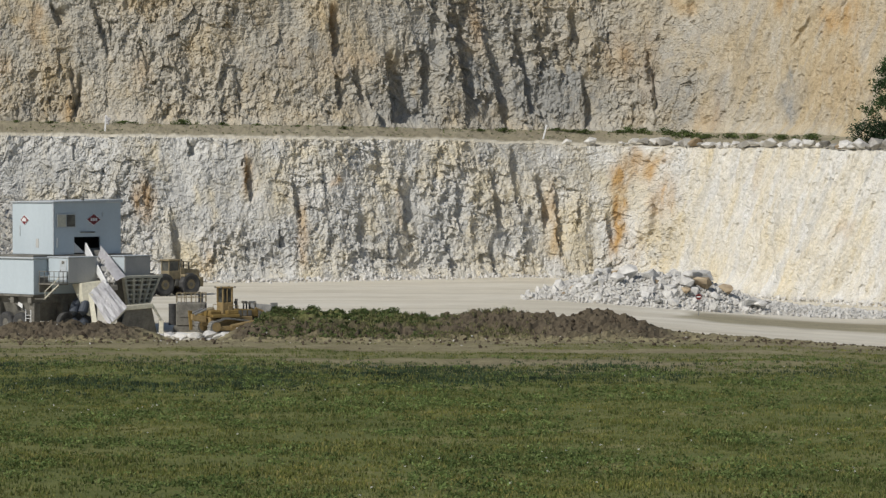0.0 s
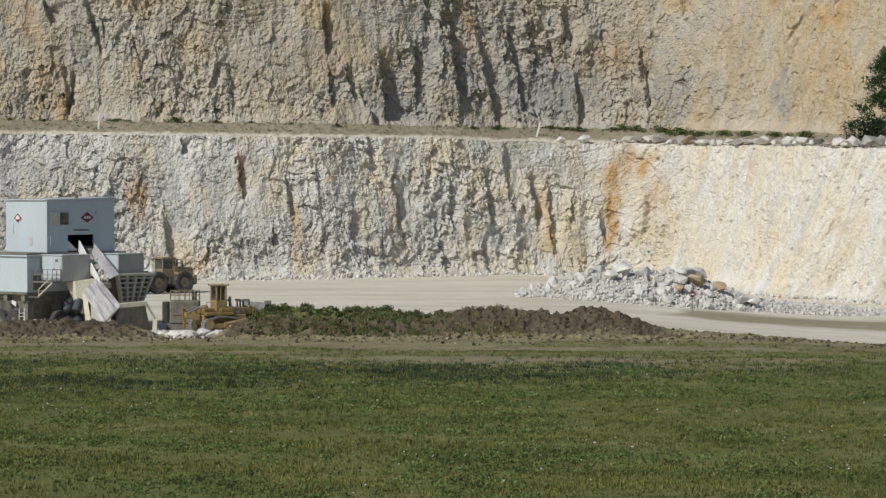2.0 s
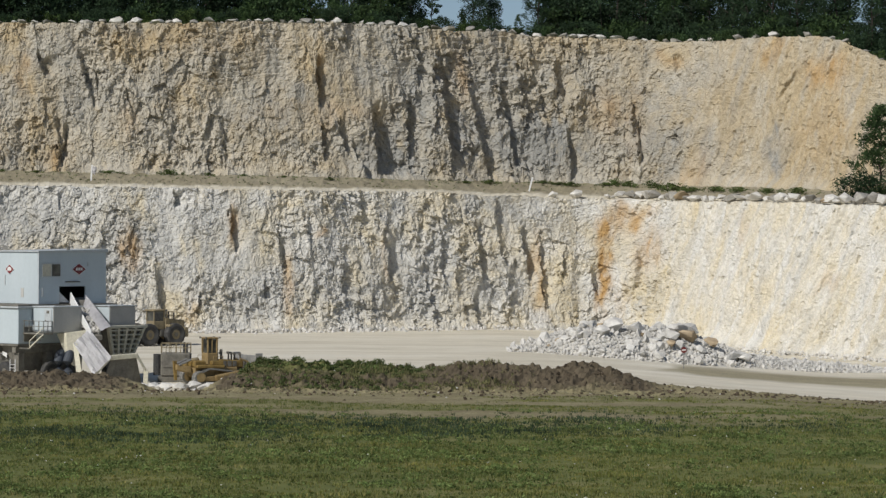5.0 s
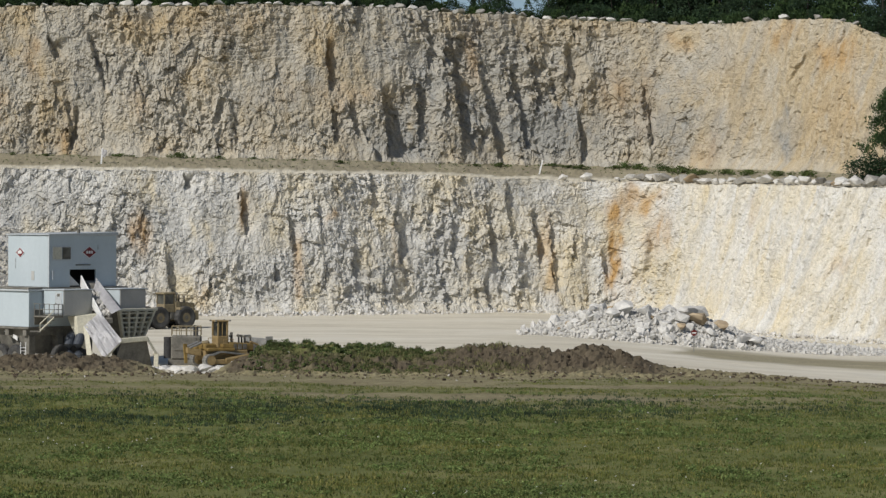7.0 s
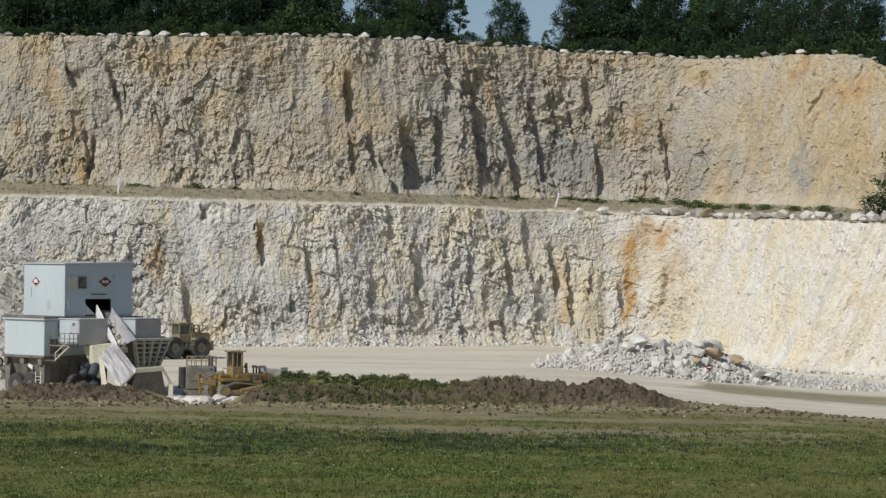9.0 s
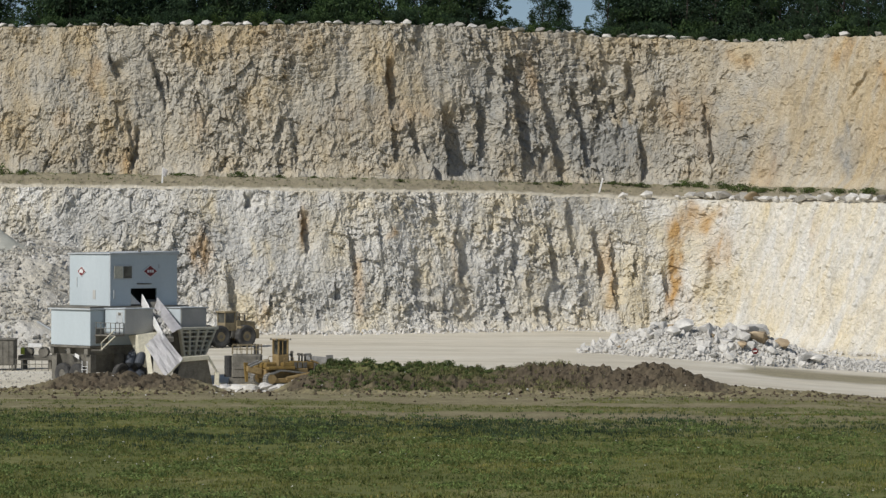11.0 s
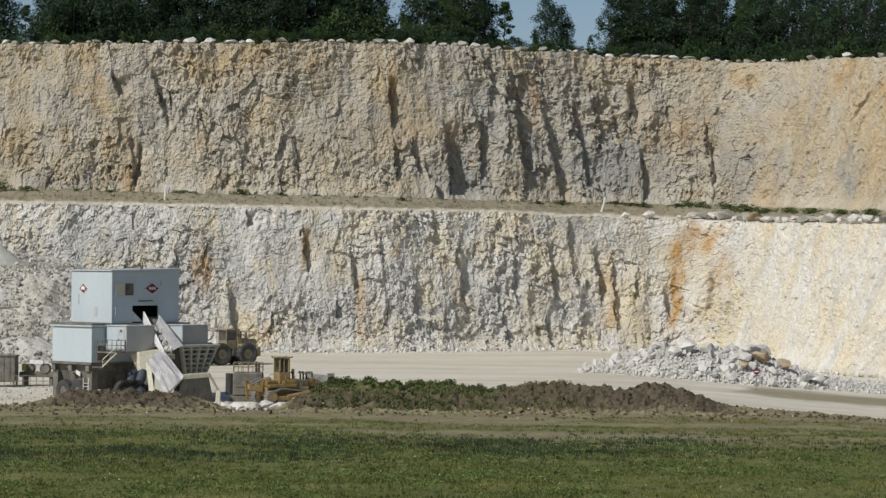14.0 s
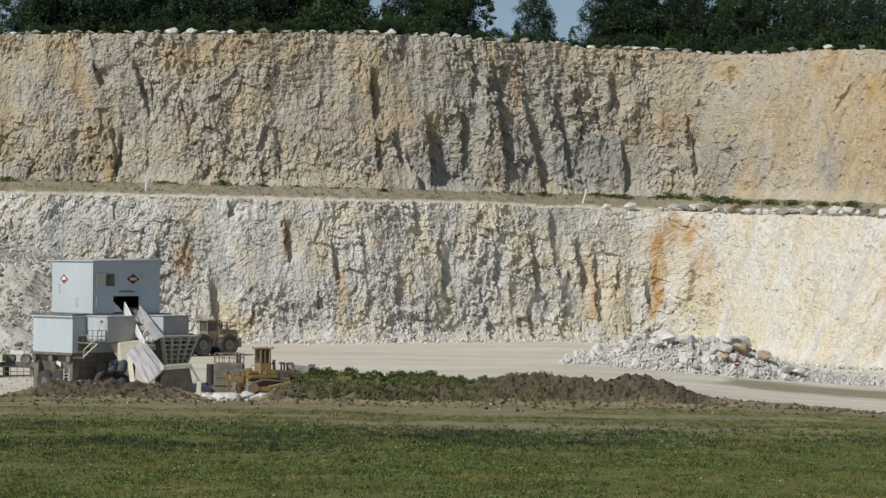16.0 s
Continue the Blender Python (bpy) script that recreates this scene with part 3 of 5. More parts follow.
# bench between the faces: pale crushed edge, then grey-brown dirt banked against the upper face
top, foot = low_xyz[-1], up_xyz[13]
soft = np.hanning(61) / np.hanning(61).sum()
calm = lambda line: np.stack([np.convolve(np.pad(line[:, a], 30, "edge"), soft, "valid") for a in range(3)], -1)
calm_top, calm_foot = calm(top), calm(foot)
kk = np.array([0, 0.04, 0.1, 0.18, 0.26, 0.34, 0.42, 0.5, 0.58, 0.66, 0.74, 0.82, 0.9, 1.0, 1.1])[:, None]
near = smooth(0.0, 0.1, kk)[..., None]
line0 = top[None] * (1 - near) + calm_top[None] * near
line1 = calm_foot[None]
bx = line0[..., 0] * (1 - kk) + line1[..., 0] * kk
by = line0[..., 1] * (1 - kk) + line1[..., 1] * kk
rise = np.interp(kk, [0, 0.1, 0.26, 0.8, 1.0, 1.1], [0, 0.07, 0.24, 0.86, 1.0, 1.06])
bz = line0[..., 2] * (1 - rise) + line1[..., 2] * rise + 0.14 * fbm(bx / 1.0, by / 1.6, 301, 4) * smooth(0, 0.1, kk)
pale = np.clip(1 - smooth(0.16, 0.3, kk + 0.04 * fbm(bx / 3, by / 3, 305, 3)) * (1 - 0.0 * bx), 0, 1)
b_tint = np.stack([0.3 + 0 * bx, 0.25 * smooth(0.75, 1.0, kk) * (1 + 0 * bx), np.clip(0.22 + 0.75 * pale, 0, 1)], -1)
setting("bench", grid_mesh("bench", np.stack([bx, by, bz], -1), b_tint), M_GROUND, "bench of pale crushed stone and grey-brown dirt between the faces", "quarry bench")

# plateau above, back to the horizon
edge = up_xyz[-1][::3]
off = np.array([0, 0.6, 1.5, 3, 6, 12, 30, 90, 400, 2500])[:, None]
px_ = edge[None, :, 0] * (1 + off / 400)
py_ = edge[None, :, 1] + off
pz_ = edge[None, :, 2] + np.interp(off, [0, 1.5, 6, 30, 2500], [0, -0.15, -0.2, -0.4, -10]) + 0.1 * fbm(px_ / 2, py_ / 2, 311, 3) * smooth(0, 1, off)
setting("plateau", grid_mesh("plateau", np.stack([px_, py_, pz_], -1), np.stack([0 * px_, 0.7 + 0 * px_, 0 * px_], -1)), M_GROUND, "grassy soil on top of the upper face", "plateau")

# ground: overlook slope, meadow, dirt berm and quarry floor in one sheet
rows_y = np.concatenate([[-900, -300, -80, -20, -5, 0, 5, 10, 15, 22, 30, 40, 50], np.arange(58, 172, 1.2), np.arange(172, 206, 0.22), np.arange(206, 240, 1.0), np.arange(240, 402, 3.0)])
cols_b = np.concatenate([[-9, -3, -1.2, -0.6, -0.4], np.arange(-0.29, 0.29, 0.0011), [0.4, 0.6, 1.2, 3, 9]])
gx = cols_b[None, :] * np.maximum(np.abs(rows_y), 60)[:, None]
gy = np.repeat(rows_y[:, None], len(cols_b), 1)
gz = ground_z(gx, gy)
fresh_soil = smooth(0.3, 1.0, np.interp(gx, MOUND_X, MOUND_Z) - 1.2) * smooth(181.5, 186.0, gy + fbm(gx / 2, gy / 2, 333, 3)) * 0.9
meadow = meadow_share(gx, gy)
weeds = 0.8 * smooth(-14.5, -12.5, gx) * (1 - smooth(-3, 1, gx)) * smooth(186, 189, gy) * (1 - smooth(193, 197, gy))
stone = smooth(197, 208, gy + 2.5 * fbm(gx / 3, gy / 3, 341, 3))
side_dirt = smooth(24, 29, gx + 2 * fbm(gx / 5, gy / 6, 345, 3)) * smooth(258, 262, gy + 2 * fbm(gx / 6, gy / 3, 349, 3)) * (1 - smooth(280, 285, gy + 2 * fbm(gx / 6, gy / 3, 351, 3)))
stone = stone * (1 - 0.8 * side_dirt)
setting("ground", grid_mesh("ground", np.stack([gx, gy, gz], -1), np.stack([fresh_soil, np.maximum(meadow, weeds), stone], -1)), M_GROUND, "meadow, brown dirt berm and pale crushed-limestone quarry floor", "ground")

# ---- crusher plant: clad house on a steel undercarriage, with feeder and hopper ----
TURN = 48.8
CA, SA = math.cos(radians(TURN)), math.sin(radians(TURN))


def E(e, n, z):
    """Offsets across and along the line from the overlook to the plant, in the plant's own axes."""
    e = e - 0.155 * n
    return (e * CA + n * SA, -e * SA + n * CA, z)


def bm_sheet(a, b, c, d, wrinkle, seed, n=14):
    """A draped sheet between four corners, with folds and a little thickness."""
    bm = bmesh.new()
    a, b, c, d = (Vector(p) for p in (a, b, c, d))
    out = (b - a).cross(d - a).normalized()
    grid = []
    for i in range(n + 1):
        row = []
        for j in range(n + 1):
            u, v = i / n, j / n
            p = (a * (1 - u) + b * u) * (1 - v) + (d * (1 - u) + c * u) * v
            w = wrinkle * (noise.noise(Vector((u * 5 + seed, v * 1.5, seed))) + 0.5 * noise.noise(Vector((u * 11, v * 3 + seed, 2))))
            row.append(bm.verts.new(p + out * (w - wrinkle * 1.2 * math.sin(math.pi * u) * math.sin(math.pi * v))))
        grid.append(row)
    for i in range(n):
        for j in range(n):
            bm.faces.new((grid[i][j], grid[i + 1][j], grid[i + 1][j + 1], grid[i][j + 1]))
    bmesh.ops.solidify(bm, geom=bm.faces[:], thickness=0.02)
    return bm


def bm_diamond(cx, cz, hw, hh, y0, y1):
    return bm_prism([(cx - hw, cz), (cx, cz - hh), (cx + hw, cz), (cx, cz + hh)], y0, y1, 0)


def rail_posts(parent, path, height, count, material=M_FRAME):
    """Posts and two rails along a straight edge."""
    a, b = Vector(path[0]), Vector(path[1])
    for i in range(count):
        p = a.lerp(b, i / (count - 1))
        part("rail_post", bm_tube([p, p + Vector((0, 0, height))], 0.035, 6), material, parent)
    for h in (height, height * 0.55):
        part("rail", bm_tube([a + Vector((0, 0, h)), b + Vector((0, 0, h))], 0.03, 6), material, parent)


def crusher(at):
    t = thing("crushing_plant", at, "pale grey clad crushing plant on a dusty steel undercarriage", "crushing plant", turn=TURN)
    # house, with a real opening in its front wall
    part("front_wall", bm_box(0, 2.375, 0, 0.16, 6.95, 11.55, 0), M_PAINT, t)
    part("front_wall", bm_box(5.425, 7.85, 0, 0.16, 6.95, 11.55, 0), M_PAINT, t)
    lintel = part("front_wall", bm_box(2.375, 5.425, 0, 0.16, 8.5, 11.55, 0), M_PAINT, t)
    part("lintel_bar", bm_box(3.05, 4.75, -0.12, 0.0, 8.86, 8.96), M_FRAME, lintel)
    side = part("side_wall", bm_box(-0.003, 0.16, 0.165, 5.67, 6.95, 11.55), M_PAINT, t)
    part("side_wall", bm_box(7.69, 7.853, 0.165, 5.67, 6.95, 11.55), M_PAINT, t)
    part("rear_wall", bm_box(0.17, 7.68, 5.5, 5.67, 6.95, 11.55), M_PAINT, t)
    # added near-black backing and floor stand in for the shade behind the opening
    part("shade_backing", bm_box(0.2, 7.65, 2.6, 2.7, 7.0, 11.5), M_INNERSHADE, t)
    part("shade_floor", bm_box(0.2, 7.65, 0.2, 2.55, 6.98, 7.05), M_INNERSHADE, t)
    part("chute_wall", bm_hull([(2.5, 0.5, 8.25), (2.5, 0.6, 8.25), (2.5, 0.5, 7.06), (2.5, 0.6, 7.06), (3.75, 0.2, 7.06), (3.75, 0.3, 7.06)]), M_WHITE, t, "pale chute plate inside the opening")
    part("roof", bm_hull([(-0.15, -0.15, 11.56), (8.0, -0.15, 11.56), (8.0, 5.85, 11.56), (-0.15, 5.85, 11.56), (-0.15, -0.15, 11.66), (8.0, -0.15, 11.86), (8.0, 5.85, 11.86), (-0.15, 5.85, 11.66)], 0.02), M_ROOFTRIM, t)
    part("roof_vent", bm_tube([(3.9, 0.6, 11.7), (3.9, 0.6, 12.05)], 0.14, 10), M_FRAME, t)
    part("corner_trim", bm_box(-0.05, 0.05, -0.05, 0.05, 6.95, 11.55, 0.01), M_ROOFTRIM, t)
    w = part("window_frame", bm_box(0.33, 2.52, -0.06, 0.0, 9.32, 10.58, 0.02), M_ROOFTRIM, t)
    # left half of the window is an opaque beige plate, the right half dark
    part("pane", bm_box(0.42, 1.4, -0.075, -0.061, 9.42, 10.48, 0), M_HOPPER, w, "opaque pale beige left half of the window")
    part("pane", bm_box(1.46, 2.43, -0.075, -0.061, 9.42, 10.48, 0), M_GLASS, w)
    s = part("sign", bm_diamond(4.62, 10.03, 0.86, 0.56, -0.05, 0.0), M_WHITE, t, "white-edged dark red diamond sign")
    part("sign_field", bm_diamond(4.62, 10.03, 0.78, 0.49, -0.07, -0.051), M_RED, s)
    for dx in (-0.27, 0.0, 0.27):
        part("sign_mark", bm_box(4.62 + dx - 0.1, 4.62 + dx + 0.1, -0.085, -0.071, 9.92, 10.16, 0), M_WHITE, s)
    s = part("sign", bm_hull([(x, 3.94 + y, 10.0 + z) for x in (-0.05, -0.004) for y, z in ((-0.6, 0), (0, -0.46), (0.6, 0), (0, 0.46))]), M_WHITE, t, "white diamond sign with a red rim")
    part("sign_field", bm_hull([(x, 3.94 + y, 10.0 + z) for x in (-0.07, -0.051) for y, z in ((-0.54, 0), (0, -0.41), (0.54, 0), (0, 0.41))]), M_RED, s)
    part("sign_mark", bm_hull([(x, 3.94 + y, 10.0 + z) for x in (-0.085, -0.071) for y, z in ((-0.28, 0.05), (-0.28, -0.12), (0.28, -0.12), (0.28, 0.05), (0.1, 0.22), (-0.1, 0.22))]), M_WHITE, s)
    part("vent_louvre", bm_box(-0.04, 0.0, 2.0, 2.38, 7.55, 8.35, 0.01), M_GREYBOX, t)
    part("downpipe", bm_box(-0.05, 0.0, 4.55, 4.66, 8.6, 9.5, 0.01), M_ROOFTRIM, t)
    part("junction_box", bm_box(0.32, 0.55, -0.1, 0.0, 7.6, 8.4, 0.02), M_ROOFTRIM, t)
    part("lamp_bracket", bm_box(5.6, 5.75, -0.06, 0.0, 10.3, 10.7, 0.02), M_ROOFTRIM, t)
    # lower engine house behind the cabin
    lower = part("engine_house", bm_box(-2.6, 4.2, -0.4, 5.05, 3.5, 6.62), M_PAINT, t)
    part("roof_edge", bm_box(-2.78, 4.3, -0.58, 5.25, 6.63, 6.78, 0.02), M_ROOFTRIM, lower)
    part("floor_edge", bm_box(-2.72, 4.3, -0.5, 5.15, 3.3, 3.49, 0.02), M_FRAME, lower)
    part("side_grille", bm_box(-2.0, -0.6, -0.46, -0.405, 3.7, 5.0, 0.01), M_FRAME, lower)
    part("deck", bm_box(-2.6, 9.0, -0.35, 5.6, 6.79, 6.94, 0.02), M_FRAME, t)
    # operator's cabin with door, balcony and stair
    c = part("cabin", bm_box(-1.0, 2.25, -3.2, -0.42, 4.55, 6.72), M_GREYBOX, t, "grey operator's cabin")
    part("cabin_roof", bm_box(-1.12, 2.35, -3.32, -0.42, 6.73, 6.83, 0.02), M_ROOFTRIM, c)
    # thin layer makes the cabin's west side paler than its grey front
    part("cabin_side", bm_box(-1.04, -1.003, -3.15, -0.5, 4.62, 6.68, 0), M_PAINT, c, "west side of the cabin, coloured paler than its front")
    d = part("cabin_door", bm_box(-1.09, -1.045, -3.0, -2.1, 4.65, 6.55, 0.01), M_ROOFTRIM, c)
    part("door_handle", bm_box(-1.14, -1.091, -2.3, -2.2, 5.5, 5.65, 0.01), M_FRAME, d)
    part("name_plate", bm_box(-1.11, -1.092, -2.75, -2.4, 6.2, 6.45, 0), M_FRAME, d)
    part("roof_bar", bm_tube([(-0.9, -3.2, 6.92), (0.4, -3.2, 6.92)], 0.05, 6), M_FRAME, c)
    part("balcony", bm_box(-2.1, -1.05, -3.2, 0.2, 4.38, 4.5, 0.01), M_FRAME, t)
    rail_posts(t, ((-2.05, -3.15, 4.5), (-2.05, 0.1, 4.5)), 1.05, 6)
    rail_posts(t, ((-2.05, -3.15, 4.5), (-1.1, -3.15, 4.5)), 1.05, 3)
    for z in range(4):
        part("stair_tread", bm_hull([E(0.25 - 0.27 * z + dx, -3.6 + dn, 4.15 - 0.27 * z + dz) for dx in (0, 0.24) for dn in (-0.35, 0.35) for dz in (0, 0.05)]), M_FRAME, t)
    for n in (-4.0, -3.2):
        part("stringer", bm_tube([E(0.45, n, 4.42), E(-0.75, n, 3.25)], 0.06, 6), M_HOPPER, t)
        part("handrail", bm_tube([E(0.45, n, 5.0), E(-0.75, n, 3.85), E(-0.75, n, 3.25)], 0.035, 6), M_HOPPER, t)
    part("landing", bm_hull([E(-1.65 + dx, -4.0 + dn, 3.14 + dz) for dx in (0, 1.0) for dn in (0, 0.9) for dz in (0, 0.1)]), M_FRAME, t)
    # undercarriage: beams, columns, tyres, ducts
    for y in (0.2, 2.6, 4.9):
        part("main_beam", bm_box(-2.6, 9.2, y - 0.25, y + 0.25, 2.7, 3.28, 0.03), M_FRAME, t)
    for x, y in ((-2.0, 0.2), (-2.0, 4.9), (1.2, 0.2), (4.6, 0.2), (8.2, 0.2), (4.6, 4.9), (8.2, 4.9)):
        part("column", bm_box(x - 0.35, x + 0.35, y - 0.35, y + 0.35, -0.05, 2.72, 0.03), M_FRAME, t)
    part("underbody", bm_hull([(-2.2, 0.3, 3.3), (4.2, 0.3, 3.3), (4.2, 4.8, 3.3), (-2.2, 4.8, 3.3), (-1.4, 0.8, 1.1), (4.0, 0.8, 0.9), (4.0, 4.4, 0.9), (-1.4, 4.4, 1.1)], 0.05), M_FRAME, t, "dark dusty machinery under the engine house")
    part("crusher_body", bm_hull([(1.3, 0.3, 4.4), (5.6, 0.3, 4.6), (5.6, 4.0, 4.6), (1.3, 4.0, 4.4), (2.2, 0.0, 1.2), (4.8, 0.0, 1.2), (4.8, 3.6, 1.2), (2.2, 3.6, 1.2)], 0.05), M_FRAME, t)
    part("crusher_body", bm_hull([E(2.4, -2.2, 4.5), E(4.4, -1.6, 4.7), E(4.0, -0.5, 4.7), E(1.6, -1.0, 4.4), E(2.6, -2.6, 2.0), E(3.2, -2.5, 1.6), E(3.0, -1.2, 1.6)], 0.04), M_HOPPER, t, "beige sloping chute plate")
    for x, y in ((-2.3, 1.6), (-2.3, 3.6), (0.6, -0.9), (2.6, -0.6)):
        wheel = part("wheel", bm_wheel(0.95, 0.6, 0.4, lugs=1), M_RUBBER, t, "dusty black tyre", at=pose(x, y, 0.93, 0, 0, 90 if x < 0 else 0))
        part("hub", bm_disc(0.42, -0.2, 0.2), M_FRAME, wheel)
    for k, x in enumerate((1.75, 2.55)):
        e0 = x
        pts = [E(e0 + 0.15, -2.2 - 0.2 * k, 0.2), E(e0 + 0.02, -2.3 - 0.2 * k, 1.2), E(e0 - 0.0, -2.4 - 0.2 * k, 2.0), E(e0 + 0.2, -2.0 - 0.2 * k, 2.65), E(e0 + 0.6, -1.4, 2.95), E(e0 + 0.9, -0.8, 2.9)]
        part("duct", bm_tube(pts, [0.44, 0.45, 0.44, 0.43, 0.42, 0.4], 14), M_HOSE, t, "dark blue-grey ribbed duct")
    for z in range(5):
        part("ladder_rung", bm_tube([E(-2.45, -2.6, 0.6 + 0.28 * z), E(-2.0, -2.55, 0.6 + 0.28 * z)], 0.03, 6), M_WHITE, t)
    for e in (-2.45, -2.0):
        part("ladder_rail", bm_tube([E(e, -2.58, 0.3), E(e, -2.58, 2.2)], 0.035, 6), M_WHITE, t)
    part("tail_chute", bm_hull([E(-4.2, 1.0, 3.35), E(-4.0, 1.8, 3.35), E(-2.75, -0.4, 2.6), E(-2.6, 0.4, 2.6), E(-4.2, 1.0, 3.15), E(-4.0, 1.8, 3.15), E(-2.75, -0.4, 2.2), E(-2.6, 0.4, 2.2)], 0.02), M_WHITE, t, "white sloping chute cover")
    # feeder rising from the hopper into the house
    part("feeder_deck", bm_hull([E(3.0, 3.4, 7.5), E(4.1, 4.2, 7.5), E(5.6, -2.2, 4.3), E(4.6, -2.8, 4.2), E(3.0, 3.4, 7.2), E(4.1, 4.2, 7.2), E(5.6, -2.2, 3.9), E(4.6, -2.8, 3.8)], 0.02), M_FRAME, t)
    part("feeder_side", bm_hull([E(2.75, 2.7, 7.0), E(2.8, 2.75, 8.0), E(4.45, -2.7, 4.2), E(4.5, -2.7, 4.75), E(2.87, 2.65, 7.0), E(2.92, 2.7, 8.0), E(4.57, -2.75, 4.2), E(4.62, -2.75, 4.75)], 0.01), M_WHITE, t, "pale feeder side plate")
    # hopper
    h = part("bin", bm_box(5.7, 8.76, -3.0, -0.5, 4.85, 6.72), M_BIN, t, "grey steel surge bin")
    # thin layer makes the bin's west side paler than the rest
    part("bin_side", bm_box(5.66, 5.698, -2.95, -0.55, 4.9, 6.66, 0), M_PAINT, h, "west side of the bin, coloured paler than its front")
    part("bin_rim", bm_box(5.6, 8.85, -3.08, -0.45, 6.73, 6.82, 0.02), M_ROOFTRIM, h)
    # the hopper's plate is coloured dark to paint the shade between its ribs
    hop = part("hopper", bm_hull([(4.7, -3.7, 4.8), (9.05, -3.7, 4.8), (9.05, -0.3, 4.8), (4.7, -0.3, 4.8), (5.85, -3.0, 2.3), (8.3, -3.0, 2.3), (8.3, -0.6, 2.3), (5.85, -0.6, 2.3)], 0.03), M_FRAME, t, "ribbed beige steel hopper, plate darkened as shade between the ribs")
    for i in range(5):
        xt, xb = 4.8 + i * 1.03, 5.9 + i * 0.58
        part("rib", bm_hull([(xt - 0.13, -4.08, 4.8), (xt + 0.13, -4.08, 4.8), (xt - 0.13, -3.7, 4.8), (xt + 0.13, -3.7, 4.8), (xb - 0.11, -3.35, 2.3), (xb + 0.11, -3.35, 2.3), (xb - 0.11, -2.98, 2.3), (xb + 0.11, -2.98, 2.3)], 0.01), M_HOPPER, hop)
    for i in range(6):
        f = i / 5
        z = 2.45 + 2.1 * f
        part("stiffener", bm_box(5.78 - 1.0 * f, 8.38 + 0.6 * f, -3.3 - 0.7 * f, -3.02 - 0.66 * f, z, z + 0.13, 0.01), M_HOPPER, hop)
    part("top_beam", bm_box(4.5, 9.25, -4.1, -3.65, 4.8, 5.05, 0.03), M_HOPPER, hop)
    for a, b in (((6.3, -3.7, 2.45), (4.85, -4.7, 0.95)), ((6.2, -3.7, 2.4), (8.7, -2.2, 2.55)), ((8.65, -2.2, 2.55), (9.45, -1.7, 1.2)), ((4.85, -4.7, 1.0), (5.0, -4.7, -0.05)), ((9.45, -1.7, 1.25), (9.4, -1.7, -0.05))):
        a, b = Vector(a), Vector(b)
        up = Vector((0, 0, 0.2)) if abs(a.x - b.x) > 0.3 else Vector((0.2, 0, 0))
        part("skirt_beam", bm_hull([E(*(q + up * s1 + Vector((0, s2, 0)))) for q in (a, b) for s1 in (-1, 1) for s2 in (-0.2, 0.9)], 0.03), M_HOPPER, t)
    # solid dark block, added as the shade of the hollow under the skirt
    part("skirt_shade_block", bm_hull([E(5.5, -3.9, 0.0), E(9.1, -1.2, 0.0), E(6.3, -3.6, 2.2), E(8.6, -2.0, 2.3), E(5.6, -3.0, 0.0), E(9.0, -0.6, 0.0), E(6.3, -3.0, 2.2), E(8.6, -1.2, 2.3)]), M_FRAME, t)
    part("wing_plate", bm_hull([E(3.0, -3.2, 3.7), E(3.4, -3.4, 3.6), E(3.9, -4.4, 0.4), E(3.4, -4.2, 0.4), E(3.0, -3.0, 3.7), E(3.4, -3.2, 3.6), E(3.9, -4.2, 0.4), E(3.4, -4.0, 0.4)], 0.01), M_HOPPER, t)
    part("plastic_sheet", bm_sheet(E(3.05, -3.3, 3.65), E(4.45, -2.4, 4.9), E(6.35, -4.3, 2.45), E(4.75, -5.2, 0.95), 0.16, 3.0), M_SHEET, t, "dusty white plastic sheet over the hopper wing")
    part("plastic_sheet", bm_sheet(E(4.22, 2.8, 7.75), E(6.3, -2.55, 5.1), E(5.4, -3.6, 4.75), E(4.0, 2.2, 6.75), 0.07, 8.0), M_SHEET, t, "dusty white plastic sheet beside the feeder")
    return t


PLANT = (-34.42, 222.0, 0.0)
plant = crusher(PLANT)

# ---- boulders: angular hulls shared by all ----
random.seed(11)
HULLS = []
for k in range(12):
    bm = bm_hull([Vector((random.gauss(0, 1), random.gauss(0, 1), random.gauss(0, 1))).normalized() * random.uniform(0.42, 0.56) for _ in range(15)], 0.0)
    for v in bm.verts:
        v.co.z *= 0.85
    me = bpy.data.meshes.new("boulder")
    bm.to_mesh(me)
    bm.free()
    me.materials.append(M_BOULDER)
    HULLS.append(me)
TAN_HULLS = []
CREST_HULLS = []
for me in HULLS[4:]:
    m2 = me.copy()
    m2.materials.clear()
    m2.materials.append(M_CRESTROCK)
    CREST_HULLS.append(m2)
for me in HULLS[:4]:
    m2 = me.copy()
    m2.materials.clear()
    m2.materials.append(M_TANROCK)
    TAN_HULLS.append(m2)


def boulder(at, size, squash, label, group, tan=False, name="boulder", parent=None, pool=None):
    ob = new(name, random.choice(pool or (TAN_HULLS if tan else HULLS)))
    ob.matrix_world = pose(*at, random.uniform(-15, 15), random.uniform(-15, 15), random.uniform(0, 360)) @ Matrix.Diagonal((size * random.uniform(0.8, 1.3), size * random.uniform(0.8, 1.2), size * squash, 1))
    if parent:
        ob.matrix_world = pose(*at, random.uniform(0, 360), random.uniform(0, 360), random.uniform(0, 360)) @ Matrix.Diagonal((size * random.uniform(0.85, 1.3), size, size * squash, 1))
        ob.parent = parent
        return ob
    return tagged(ob, label, "boulder", group)


